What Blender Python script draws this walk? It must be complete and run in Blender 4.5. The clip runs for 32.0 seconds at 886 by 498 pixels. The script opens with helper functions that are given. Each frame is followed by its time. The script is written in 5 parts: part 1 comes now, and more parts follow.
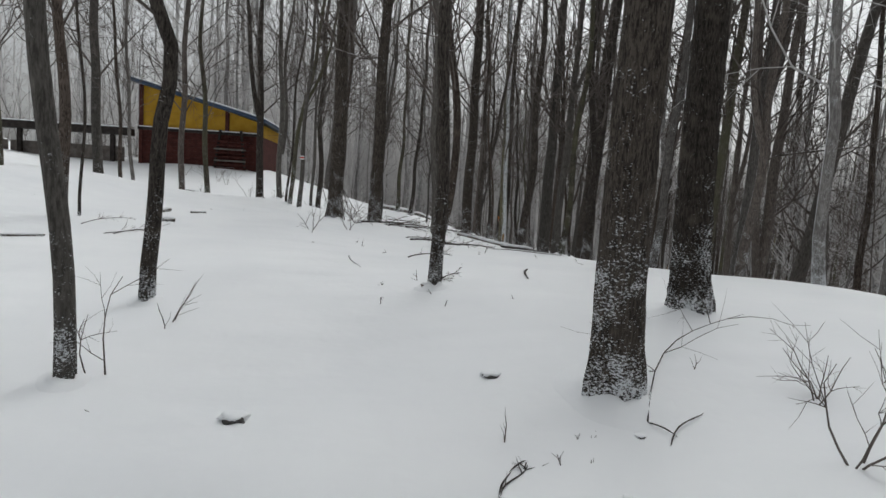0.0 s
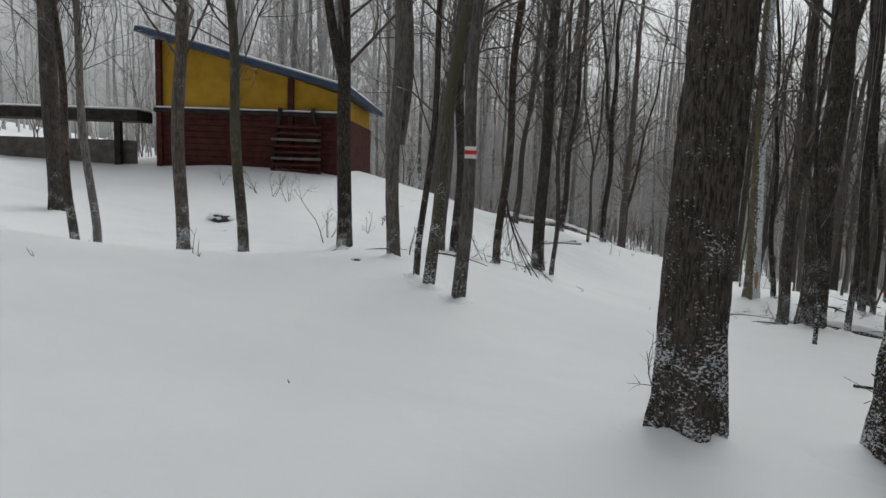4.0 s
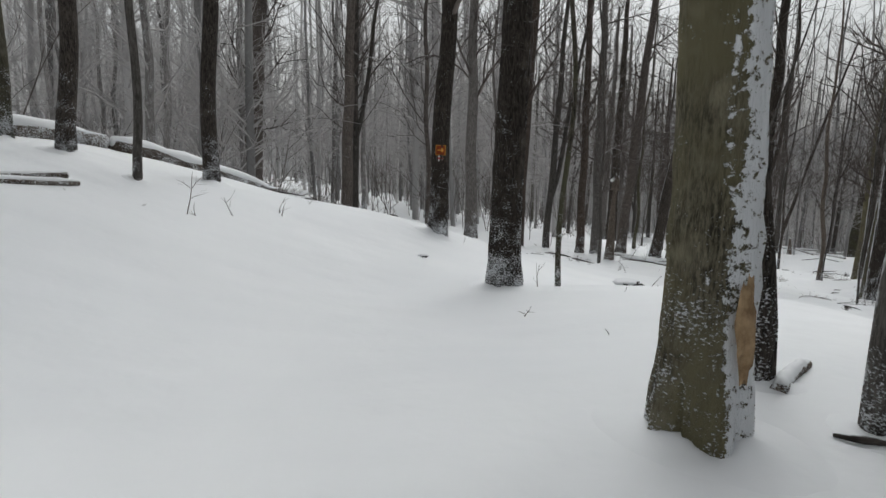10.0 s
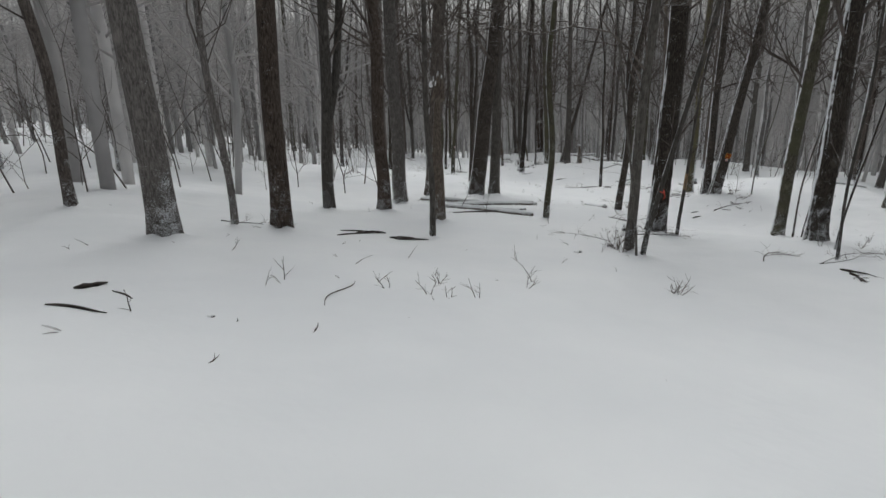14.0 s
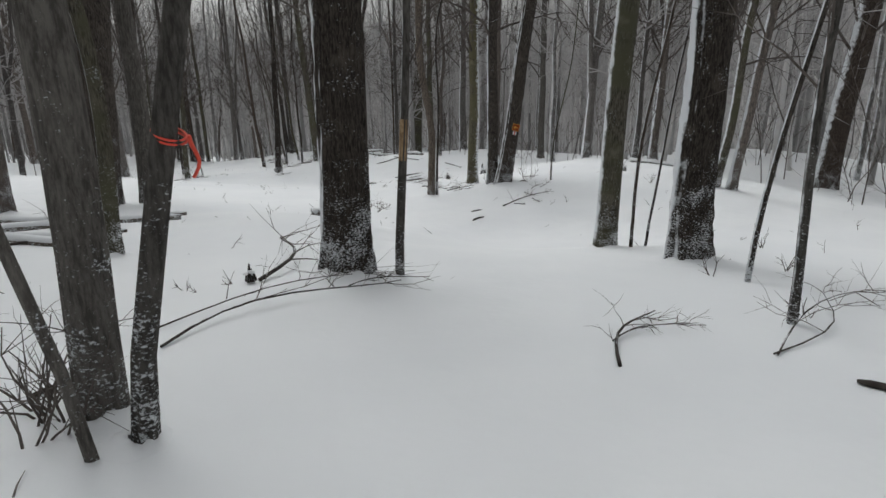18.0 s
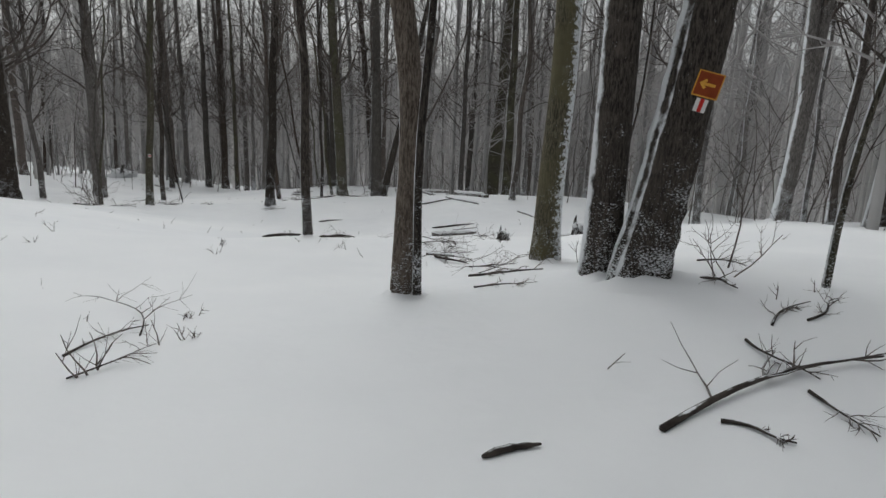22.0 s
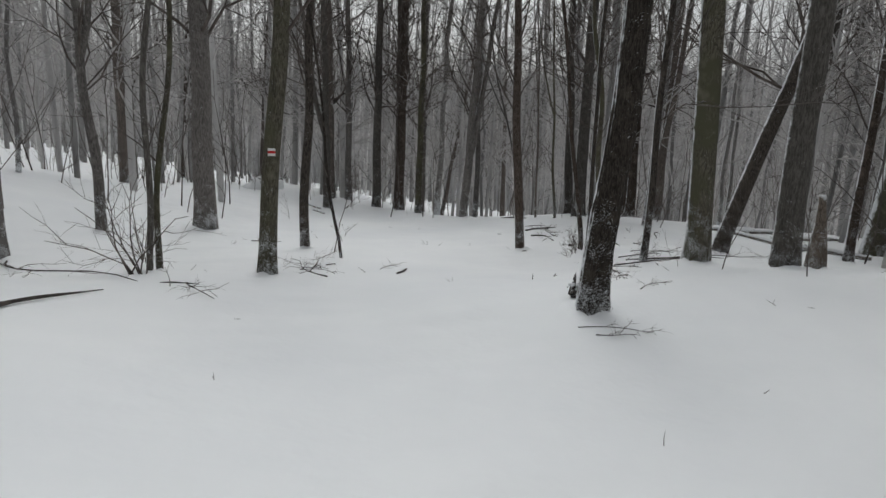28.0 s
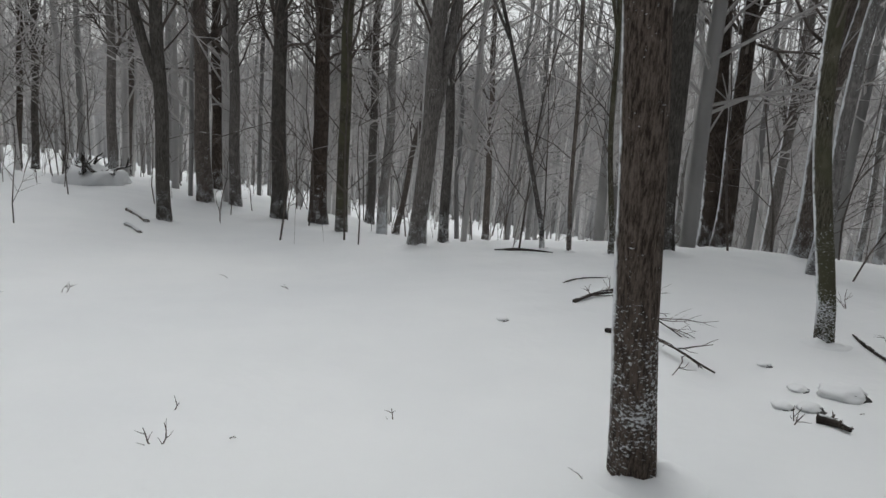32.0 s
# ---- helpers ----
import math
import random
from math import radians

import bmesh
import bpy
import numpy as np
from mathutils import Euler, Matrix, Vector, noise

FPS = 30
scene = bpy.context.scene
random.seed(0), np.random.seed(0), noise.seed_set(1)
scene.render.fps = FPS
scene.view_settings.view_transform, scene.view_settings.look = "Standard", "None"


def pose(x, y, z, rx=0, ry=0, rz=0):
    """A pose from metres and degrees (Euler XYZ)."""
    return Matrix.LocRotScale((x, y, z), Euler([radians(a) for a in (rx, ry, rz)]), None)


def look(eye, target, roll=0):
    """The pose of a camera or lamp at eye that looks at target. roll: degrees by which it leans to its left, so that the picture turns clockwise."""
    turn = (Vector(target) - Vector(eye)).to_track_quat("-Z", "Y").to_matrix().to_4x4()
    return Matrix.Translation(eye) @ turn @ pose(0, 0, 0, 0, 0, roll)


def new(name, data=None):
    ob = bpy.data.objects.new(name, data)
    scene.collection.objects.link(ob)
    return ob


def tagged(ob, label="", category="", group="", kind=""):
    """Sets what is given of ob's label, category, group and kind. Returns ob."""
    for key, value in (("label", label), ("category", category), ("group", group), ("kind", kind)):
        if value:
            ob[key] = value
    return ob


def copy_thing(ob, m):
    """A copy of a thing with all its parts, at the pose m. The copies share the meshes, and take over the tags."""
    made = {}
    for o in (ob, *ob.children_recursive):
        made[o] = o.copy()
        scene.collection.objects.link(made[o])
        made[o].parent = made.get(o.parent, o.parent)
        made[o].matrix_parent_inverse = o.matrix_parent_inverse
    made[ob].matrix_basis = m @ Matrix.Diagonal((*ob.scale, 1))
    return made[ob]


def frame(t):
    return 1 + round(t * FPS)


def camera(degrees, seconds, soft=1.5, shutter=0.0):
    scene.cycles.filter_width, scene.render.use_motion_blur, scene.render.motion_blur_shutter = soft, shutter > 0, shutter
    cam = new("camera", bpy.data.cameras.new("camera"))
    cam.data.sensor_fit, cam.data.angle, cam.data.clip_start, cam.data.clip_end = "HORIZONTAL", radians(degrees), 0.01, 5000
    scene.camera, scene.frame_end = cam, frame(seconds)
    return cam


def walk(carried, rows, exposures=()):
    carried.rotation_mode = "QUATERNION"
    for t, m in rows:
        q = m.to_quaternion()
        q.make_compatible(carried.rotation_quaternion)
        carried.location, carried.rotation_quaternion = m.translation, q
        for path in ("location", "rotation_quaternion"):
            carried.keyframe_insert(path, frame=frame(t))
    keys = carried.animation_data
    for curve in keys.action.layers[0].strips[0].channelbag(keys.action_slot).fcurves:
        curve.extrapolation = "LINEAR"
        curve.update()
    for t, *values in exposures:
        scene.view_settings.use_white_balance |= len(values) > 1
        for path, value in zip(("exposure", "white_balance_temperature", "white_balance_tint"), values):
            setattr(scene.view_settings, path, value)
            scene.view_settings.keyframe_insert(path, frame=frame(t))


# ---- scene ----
cam = camera(73.6, 32.0)
PATH = [
    (0, (6.061, -10.364, 3.729), (6.056, -8.372, 3.551), 3.4),
    (0.5, (5.869, -9.08, 3.82), (5.707, -7.096, 3.632), 3.6),
    (1, (5.674, -7.832, 3.798), (5.442, -5.854, 3.606), 4.1),
    (1.5, (5.26, -6.73, 3.80), (4.919, -4.767, 3.63), 4.1),
    (2, (4.75, -5.59, 3.789), (4.373, -3.633, 3.627), 4.2),
    (2.5, (4.198, -4.288, 3.877), (3.814, -2.332, 3.71), 4.1),
    (4.5, (2.843, 0.274, 4.295), (2.709, 2.252, 4.031), 0.5),
    (5, (2.872, 1.24, 4.329), (2.972, 3.214, 4.027), -0.2),
    (5.5, (3.118, 2.313, 4.232), (3.443, 4.258, 3.897), -0.6),
    (6, (3.566, 3.299, 4.134), (4.017, 5.213, 3.769), -0.0),
    (6.5, (4.082, 4.247, 3.993), (4.549, 6.156, 3.626), 0.7),
    (7, (4.622, 5.199, 3.854), (5.085, 7.11, 3.489), 0.9),
    (7.5, (5.038, 6.233, 3.632), (5.503, 8.143, 3.265), 1.0),
    (8, (5.467, 7.368, 3.333), (5.938, 9.279, 2.974), 1.6),
    (8.5, (5.862, 8.594, 3.165), (6.336, 10.504, 2.807), 1.7),
    (9, (6.253, 9.826, 3.072), (6.724, 11.738, 2.721), 1.9),
    (9.5, (6.64, 10.894, 2.931), (7.099, 12.809, 2.583), 1.6),
    (10, (6.9, 12.163, 2.791), (7.342, 14.084, 2.453), 1.4),
    (10.5, (6.985, 13.561, 2.699), (7.453, 15.48, 2.388), 1.9),
    (11, (7.206, 14.829, 2.675), (7.676, 16.743, 2.336), 1.8),
    (11.5, (7.516, 16.111, 2.62), (8.018, 18.013, 2.262), 1.8),
    (12, (7.819, 17.188, 2.539), (8.406, 19.056, 2.133), 1.4),
    (12.5, (8.279, 18.174, 2.485), (8.943, 20.01, 2.054), 0.8),
    (13, (8.897, 19.027, 2.421), (9.66, 20.818, 1.961), 0.4),
    (13.5, (9.498, 19.75, 2.305), (10.436, 21.437, 1.782), -0.4),
    (14, (10.015, 20.368, 2.2), (11.122, 21.926, 1.608), -0.9),
    (14.5, (10.696, 20.929, 2.055), (11.975, 22.317, 1.394), -1.2),
    (15, (11.381, 21.383, 1.905), (12.802, 22.611, 1.218), -2.0),
    (15.5, (12.207, 21.756, 1.636), (13.692, 22.913, 0.961), -2.1),
    (17.5, (15.884, 23.18, 0.809), (17.394, 24.344, 0.207), -1.0),
    (18, (16.736, 23.806, 0.547), (18.269, 24.952, -0.034), -0.9),
    (18.5, (17.743, 24.442, 0.238), (19.3, 25.566, -0.321), -0.8),
    (19, (18.816, 25.063, 0.191), (20.393, 26.162, -0.36), -0.7),
    (19.5, (19.881, 25.581, 0.015), (21.476, 26.666, -0.515), -0.5),
    (20, (20.937, 26.212, -0.112), (22.544, 27.291, -0.615), -0.2),
    (20.5, (22.027, 26.855, -0.325), (23.634, 27.938, -0.821), 0.4),
    (21, (23.099, 27.489, -0.502), (24.676, 28.626, -0.972), 0.6),
    (21.5, (24.082, 28.219, -0.793), (25.541, 29.512, -1.24), 1.3),
    (22, (24.899, 29.017, -1.023), (26.264, 30.416, -1.447), 2.3),
    (22.5, (25.575, 29.955, -1.097), (26.879, 31.415, -1.504), 2.9),
    (23, (26.096, 30.91, -1.118), (27.355, 32.407, -1.535), 2.8),
    (23.5, (26.687, 32.194, -1.259), (27.903, 33.73, -1.664), 3.3),
    (24, (26.986, 33.232, -1.318), (28.168, 34.794, -1.722), 3.2),
    (24.5, (27.32, 34.337, -1.322), (28.472, 35.919, -1.734), 3.4),
    (25, (27.765, 35.363, -1.492), (28.848, 36.991, -1.913), 3.1),
    (25.5, (28.18, 36.424, -1.715), (29.148, 38.127, -2.117), 3.6),
    (26, (28.517, 37.455, -1.827), (29.447, 39.182, -2.218), 3.3),
    (26.5, (28.942, 38.504, -2.119), (29.837, 40.248, -2.516), 2.8),
    (28.5, (29.725, 42.419, -2.047), (30.762, 44.079, -2.456), 2.7),
    (29, (30.309, 43.447, -2.172), (31.38, 45.085, -2.584), 2.5),
    (29.5, (31.063, 44.502, -2.502), (32.168, 46.118, -2.908), 2.6),
    (30, (31.956, 45.533, -2.698), (33.082, 47.136, -3.1), 2.6),
    (30.5, (32.836, 46.448, -2.7), (33.964, 48.05, -3.1), 3.2),
    (31, (33.641, 47.362, -2.787), (34.763, 48.971, -3.179), 3.7),
    (31.5, (34.44, 48.317, -2.938), (35.521, 49.954, -3.325), 4.0),
    (32, (34.891, 49.435, -3.144), (35.953, 51.087, -3.52), 4.2),
]
walk(cam, [(t, look(eye, target, roll)) for t, eye, target, roll in PATH],
     [(0, -0.27, 6350, 7.3), (1, -0.48, 6350, 7.3), (2, -0.52, 6350, 7.3), (4.5, -0.42, 6350, 7.3), (6, -0.22, 6350, 7.3), (9, -0.27, 6350, 7.3), (12, -0.42, 6350, 7.3), (14, -0.49, 6350, 7.3), (17.5, -0.37, 6350, 7.3), (20, -0.31, 6350, 7.3), (22, -0.50, 6350, 7.3), (24, -0.56, 6350, 7.3), (26, -0.53, 6350, 7.3), (28.5, -0.33, 6350, 7.3), (32, -0.24, 6350, 7.3)])

# ---- light ----
world = bpy.data.worlds.new("overcast_sky")
scene.world = world
world.use_nodes = True
wn = world.node_tree.nodes
sky = wn.new("ShaderNodeTexSky")
sky.sky_type, sky.sun_disc = "NISHITA", False
sky.sun_elevation, sky.sun_rotation = radians(58), radians(25)
sky.air_density, sky.dust_density, sky.ozone_density = 1.15, 5.5, 1.0
grey = wn.new("ShaderNodeHueSaturation")
grey.inputs["Saturation"].default_value = 0.12
world.node_tree.links.new(sky.outputs[0], grey.inputs["Color"])
world.node_tree.links.new(grey.outputs[0], wn["Background"].inputs["Color"])
wn["Background"].inputs["Strength"].default_value = 0.15
sun = new("sun", bpy.data.lights.new("sun", "SUN"))
sun.data.energy, sun.data.angle, sun.data.color = 0.5, radians(110), (1.0, 0.985, 0.96)
sun.matrix_world = look((13.5, 19.2, 44.1), (0, 0, 0))


# ---- materials ----
def material(name, rough=0.9):
    m = bpy.data.materials.new(name)
    m.use_nodes = True
    m.node_tree.nodes["Principled BSDF"].inputs["Roughness"].default_value = rough
    m.node_tree.nodes["Principled BSDF"].inputs["Specular IOR Level"].default_value = 0.2
    return m, m.node_tree.nodes, m.node_tree.links, m.node_tree.nodes["Principled BSDF"]


def coords(nodes, links, scale):
    geo = nodes.new("ShaderNodeNewGeometry")
    mp = nodes.new("ShaderNodeMapping")
    mp.inputs["Scale"].default_value = scale
    links.new(geo.outputs["Position"], mp.inputs["Vector"])
    return mp.outputs[0]


def noise_tex(nodes, links, vec, scale, detail=3.0, rough=0.6):
    n = nodes.new("ShaderNodeTexNoise")
    n.inputs["Scale"].default_value, n.inputs["Detail"].default_value, n.inputs["Roughness"].default_value = scale, detail, rough
    links.new(vec, n.inputs["Vector"])
    return n.outputs[0]


def ramp(nodes, links, value, stops):
    r = nodes.new("ShaderNodeValToRGB")
    while len(r.color_ramp.elements) < len(stops):
        r.color_ramp.elements.new(0.5)
    for e, (p, c) in zip(r.color_ramp.elements, stops):
        e.position, e.color = p, (*c, 1) if len(c) == 3 else c
    links.new(value, r.inputs[0])
    return r.outputs[0]


def mix(nodes, links, fac, a, b):
    m = nodes.new("ShaderNodeMix")
    m.data_type = "RGBA"
    for v, sock in ((fac, m.inputs[0]), (a, m.inputs[6]), (b, m.inputs[7])):
        if isinstance(v, (int, float)):
            sock.default_value = v
        elif isinstance(v, tuple):
            sock.default_value = (*v, 1)
        else:
            links.new(v, sock)
    return m.outputs[2]


def math_node(nodes, links, op, a, b=None, clamp=False):
    m = nodes.new("ShaderNodeMath")
    m.operation, m.use_clamp = op, clamp
    for i, v in enumerate((a, b)):
        if v is None:
            continue
        if isinstance(v, (int, float)):
            m.inputs[i].default_value = v
        else:
            links.new(v, m.inputs[i])
    return m.outputs[0]


def bump(nodes, links, bsdf, value, strength, dist):
    b = nodes.new("ShaderNodeBump")
    b.inputs["Strength"].default_value, b.inputs["Distance"].default_value = strength, dist
    links.new(value, b.inputs["Height"])
    links.new(b.outputs[0], bsdf.inputs["Normal"])


WIND = Vector((-0.62, 0.78, 0.1)).normalized()


def snow_mask(nodes, links, vec, amount, flecks, wind, clump=7.0, spread=0.5):
    """Where driven snow sticks: on the windward side, on tops, and as flecks in the bark."""
    geo = nodes.new("ShaderNodeNewGeometry")
    dot = nodes.new("ShaderNodeVectorMath")
    dot.operation = "DOT_PRODUCT"
    links.new(geo.outputs["Normal"], dot.inputs[0])
    dot.inputs[1].default_value = wind
    n = noise_tex(nodes, links, vec, clump, 4.0, 0.7)
    side = math_node(nodes, links, "MULTIPLY_ADD", dot.outputs["Value"], 1.0)
    nodes[-1].inputs[2].default_value = amount
    uneven = math_node(nodes, links, "MULTIPLY", math_node(nodes, links, "SUBTRACT", n, 0.5), spread)
    side = math_node(nodes, links, "ADD", math_node(nodes, links, "ADD", side, uneven), 0.25)
    side = math_node(nodes, links, "MULTIPLY", math_node(nodes, links, "SUBTRACT", side, 1.07), 9.0, True)
    sep = nodes.new("ShaderNodeSeparateXYZ")
    links.new(geo.outputs["Normal"], sep.inputs[0])
    top = math_node(nodes, links, "MULTIPLY", math_node(nodes, links, "SUBTRACT", math_node(nodes, links, "ADD", sep.outputs[2], math_node(nodes, links, "MULTIPLY", n, 0.35)), 0.72), 7.0, True)
    squat = nodes.new("ShaderNodeMapping")
    squat.inputs["Scale"].default_value = (1.0, 1.0, 1.7)
    links.new(vec, squat.inputs["Vector"])
    fine = noise_tex(nodes, links, squat.outputs[0], 58.0, 3.0, 0.65)
    broad = noise_tex(nodes, links, vec, 5.0, 2.0, 0.6)
    own = nodes.new("ShaderNodeTexCoord")
    up = nodes.new("ShaderNodeSeparateXYZ")
    links.new(own.outputs["Object"], up.inputs[0])
    low = math_node(nodes, links, "MULTIPLY", math_node(nodes, links, "SUBTRACT", 1.25, up.outputs[2]), 0.17, True)
    patch = math_node(nodes, links, "MULTIPLY", math_node(nodes, links, "SUBTRACT", broad, 0.5), 0.55)
    fine = math_node(nodes, links, "ADD", fine, math_node(nodes, links, "ADD", low, patch))
    fl = math_node(nodes, links, "MULTIPLY", math_node(nodes, links, "SUBTRACT", fine, 1.0 - flecks), 11.0, True)
    return math_node(nodes, links, "MAXIMUM", math_node(nodes, links, "MAXIMUM", side, top), fl)


def bark(name, dark, light, moss=None, amount=0.02, flecks=0.29, fine=1.0, wind=WIND, clump=7.0, spread=0.5):
    m, n, l, b = material(name, 0.95)
    tall = coords(n, l, (34 * fine, 34 * fine, 6.0 * fine))
    even = coords(n, l, (1, 1, 1))
    ridge = noise_tex(n, l, tall, 2.2, 5.0, 0.65)
    patch = noise_tex(n, l, even, 1.7, 3.0, 0.6)
    crack = noise_tex(n, l, coords(n, l, (95 * fine, 95 * fine, 22 * fine)), 1.6, 4.0, 0.7)
    ridge = math_node(n, l, "ADD", math_node(n, l, "MULTIPLY", ridge, 0.6), math_node(n, l, "MULTIPLY", crack, 0.4))
    col = ramp(n, l, ridge, ((0.42, dark), (0.58, light)))
    info = n.new("ShaderNodeObjectInfo")
    vary = n.new("ShaderNodeHueSaturation")
    l.new(math_node(n, l, "ADD", math_node(n, l, "MULTIPLY", info.outputs["Random"], 0.6), 0.7), vary.inputs["Value"])
    l.new(col, vary.inputs["Color"])
    col = vary.outputs[0]
    if moss:
        col = mix(n, l, ramp(n, l, patch, ((0.42, (0, 0, 0)), (0.6, (1, 1, 1)))), col, moss)
    grey_patch = noise_tex(n, l, even, 4.0, 2.0)
    col = mix(n, l, ramp(n, l, grey_patch, ((0.58, (0, 0, 0)), (0.75, (0.5, 0.5, 0.5)))), col, tuple(1.5 * c for c in light))
    mask = snow_mask(n, l, even, amount, flecks, wind, clump, spread)
    l.new(mix(n, l, mask, col, (0.82, 0.84, 0.86)), b.inputs["Base Color"])
    bump(n, l, b, math_node(n, l, "ADD", ridge, math_node(n, l, "MULTIPLY", mask, 0.5)), 0.9, 0.02)
    return m


def snow_material():
    m, n, l, b = material("snow", 0.75)
    even = coords(n, l, (1, 1, 1))
    broad = noise_tex(n, l, even, 0.35, 4.0)
    fine = noise_tex(n, l, even, 14.0, 4.0)
    l.new(ramp(n, l, broad, ((0.3, (0.77, 0.785, 0.80)), (0.7, (0.85, 0.86, 0.865)))), b.inputs["Base Color"])
    mid = noise_tex(n, l, even, 2.2, 3.0)
    drift = noise_tex(n, l, coords(n, l, (0.45, 0.9, 0.5)), 1.0, 2.0, 0.5)
    h = math_node(n, l, "ADD", math_node(n, l, "MULTIPLY", fine, 0.06), mid)
    bump(n, l, b, math_node(n, l, "ADD", h, math_node(n, l, "MULTIPLY", drift, 9.0)), 0.35, 0.04)
    return m


def plain(name, a, b2, scale=8.0, rough=0.8, depth=0.004):
    m, n, l, b = material(name, rough)
    even = coords(n, l, (1, 1, 1))
    v = noise_tex(n, l, even, scale, 4.0)
    l.new(ramp(n, l, v, ((0.35, a), (0.65, b2))), b.inputs["Base Color"])
    bump(n, l, b, v, 0.6, depth)
    return m


SNOW = snow_material()
BARK = bark("bark_grey_brown", (0.016, 0.0135, 0.012), (0.092, 0.078, 0.067), amount=0.0)
BARK_FLECKED = bark("bark_snow_flecked", (0.016, 0.013, 0.011), (0.088, 0.074, 0.062), amount=0.0, flecks=0.315)
BARK_SPECKLED = bark("bark_speckled", (0.016, 0.013, 0.011), (0.088, 0.074, 0.062), amount=-0.28, flecks=0.335)
BARK_RED = bark("bark_red_brown", (0.026, 0.019, 0.015), (0.125, 0.100, 0.084), amount=-0.03)
BARK_MOSS = bark("bark_mossy", (0.030, 0.027, 0.021), (0.15, 0.135, 0.105), moss=(0.095, 0.092, 0.060), amount=-0.02)
BARK_PLASTERED = bark("bark_plastered", (0.040, 0.036, 0.026), (0.20, 0.18, 0.125), moss=(0.15, 0.135, 0.080), amount=0.10, flecks=0.27, wind=Vector((0.40, -0.90, 0.1)).normalized(), clump=27.0, spread=2.2)
# grey and brown bark paled to paint in haze, for trees off the trail
BARK_HAZED_GREY = bark("bark_hazed_grey", (0.072, 0.066, 0.061), (0.20, 0.184, 0.172), amount=0.02, flecks=0.31, fine=0.8)
BARK_HAZED_BROWN = bark("bark_hazed_brown", (0.064, 0.054, 0.048), (0.18, 0.154, 0.137), amount=0.0, flecks=0.30, fine=0.8)
STICK = plain("stick_bark", (0.022, 0.018, 0.016), (0.075, 0.064, 0.056), 9.0, 0.9)
BARK_BEECH = bark("bark_smooth_grey", (0.055, 0.050, 0.045), (0.13, 0.12, 0.108), amount=-0.1, flecks=0.25, fine=0.6)
BARK_DEAD = bark("bark_weathered", (0.060, 0.046, 0.037), (0.21, 0.175, 0.145), amount=-0.1, flecks=0.28)
# snow-flecked far bark, its base colour lightened to stand in for haze
BARK_FAR_HAZED = bark("bark_flecked_hazed", (0.15, 0.14, 0.134), (0.30, 0.285, 0.275), amount=0.03, flecks=0.38, fine=0.6)
# trunks of the woods beyond, haze mixed into the base colour
BARK_WOODS_HAZED = plain("woods_bark_hazed", (0.40, 0.39, 0.384), (0.58, 0.567, 0.558), 0.6, 0.95)
TWIG = plain("twig", (0.060, 0.050, 0.044), (0.16, 0.138, 0.124), 3.0, 0.9)
def snowed(mat, edge):
    """Snow lying along the upper side of twigs."""
    n, l = mat.node_tree.nodes, mat.node_tree.links
    b = n["Principled BSDF"]
    col = b.inputs["Base Color"].links[0].from_socket
    geo = n.new("ShaderNodeNewGeometry")
    sep = n.new("ShaderNodeSeparateXYZ")
    l.new(geo.outputs["Normal"], sep.inputs[0])
    grain = noise_tex(n, l, coords(n, l, (1, 1, 1)), 5.0, 3.0, 0.7)
    v = math_node(n, l, "ADD", sep.outputs[2], math_node(n, l, "MULTIPLY", math_node(n, l, "SUBTRACT", grain, 0.5), 1.6))
    fac = math_node(n, l, "MULTIPLY", math_node(n, l, "SUBTRACT", v, edge), 6.0, True)
    l.new(mix(n, l, fac, col, (0.80, 0.82, 0.84)), b.inputs["Base Color"])


def by_trunk(mat):
    n, l = mat.node_tree.nodes, mat.node_tree.links
    b = n["Principled BSDF"]
    col = b.inputs["Base Color"].links[0].from_socket
    geo = n.new("ShaderNodeNewGeometry")
    hs = n.new("ShaderNodeHueSaturation")
    l.new(math_node(n, l, "ADD", math_node(n, l, "MULTIPLY", geo.outputs["Random Per Island"], 0.95), 0.45), hs.inputs["Value"])
    l.new(col, hs.inputs["Color"])
    l.new(hs.outputs[0], b.inputs["Base Color"])


by_trunk(BARK_WOODS_HAZED)
snowed(TWIG, 0.95)
snowed(STICK, 0.98)
# pale base colour paints the haze over far twigs
TWIG_HAZED = plain("twig_hazed", (0.36, 0.345, 0.337), (0.54, 0.522, 0.513), 1.0, 0.95)
WOOD_BARE = plain("bare_wood", (0.22, 0.14, 0.075), (0.48, 0.34, 0.20), 14.0)


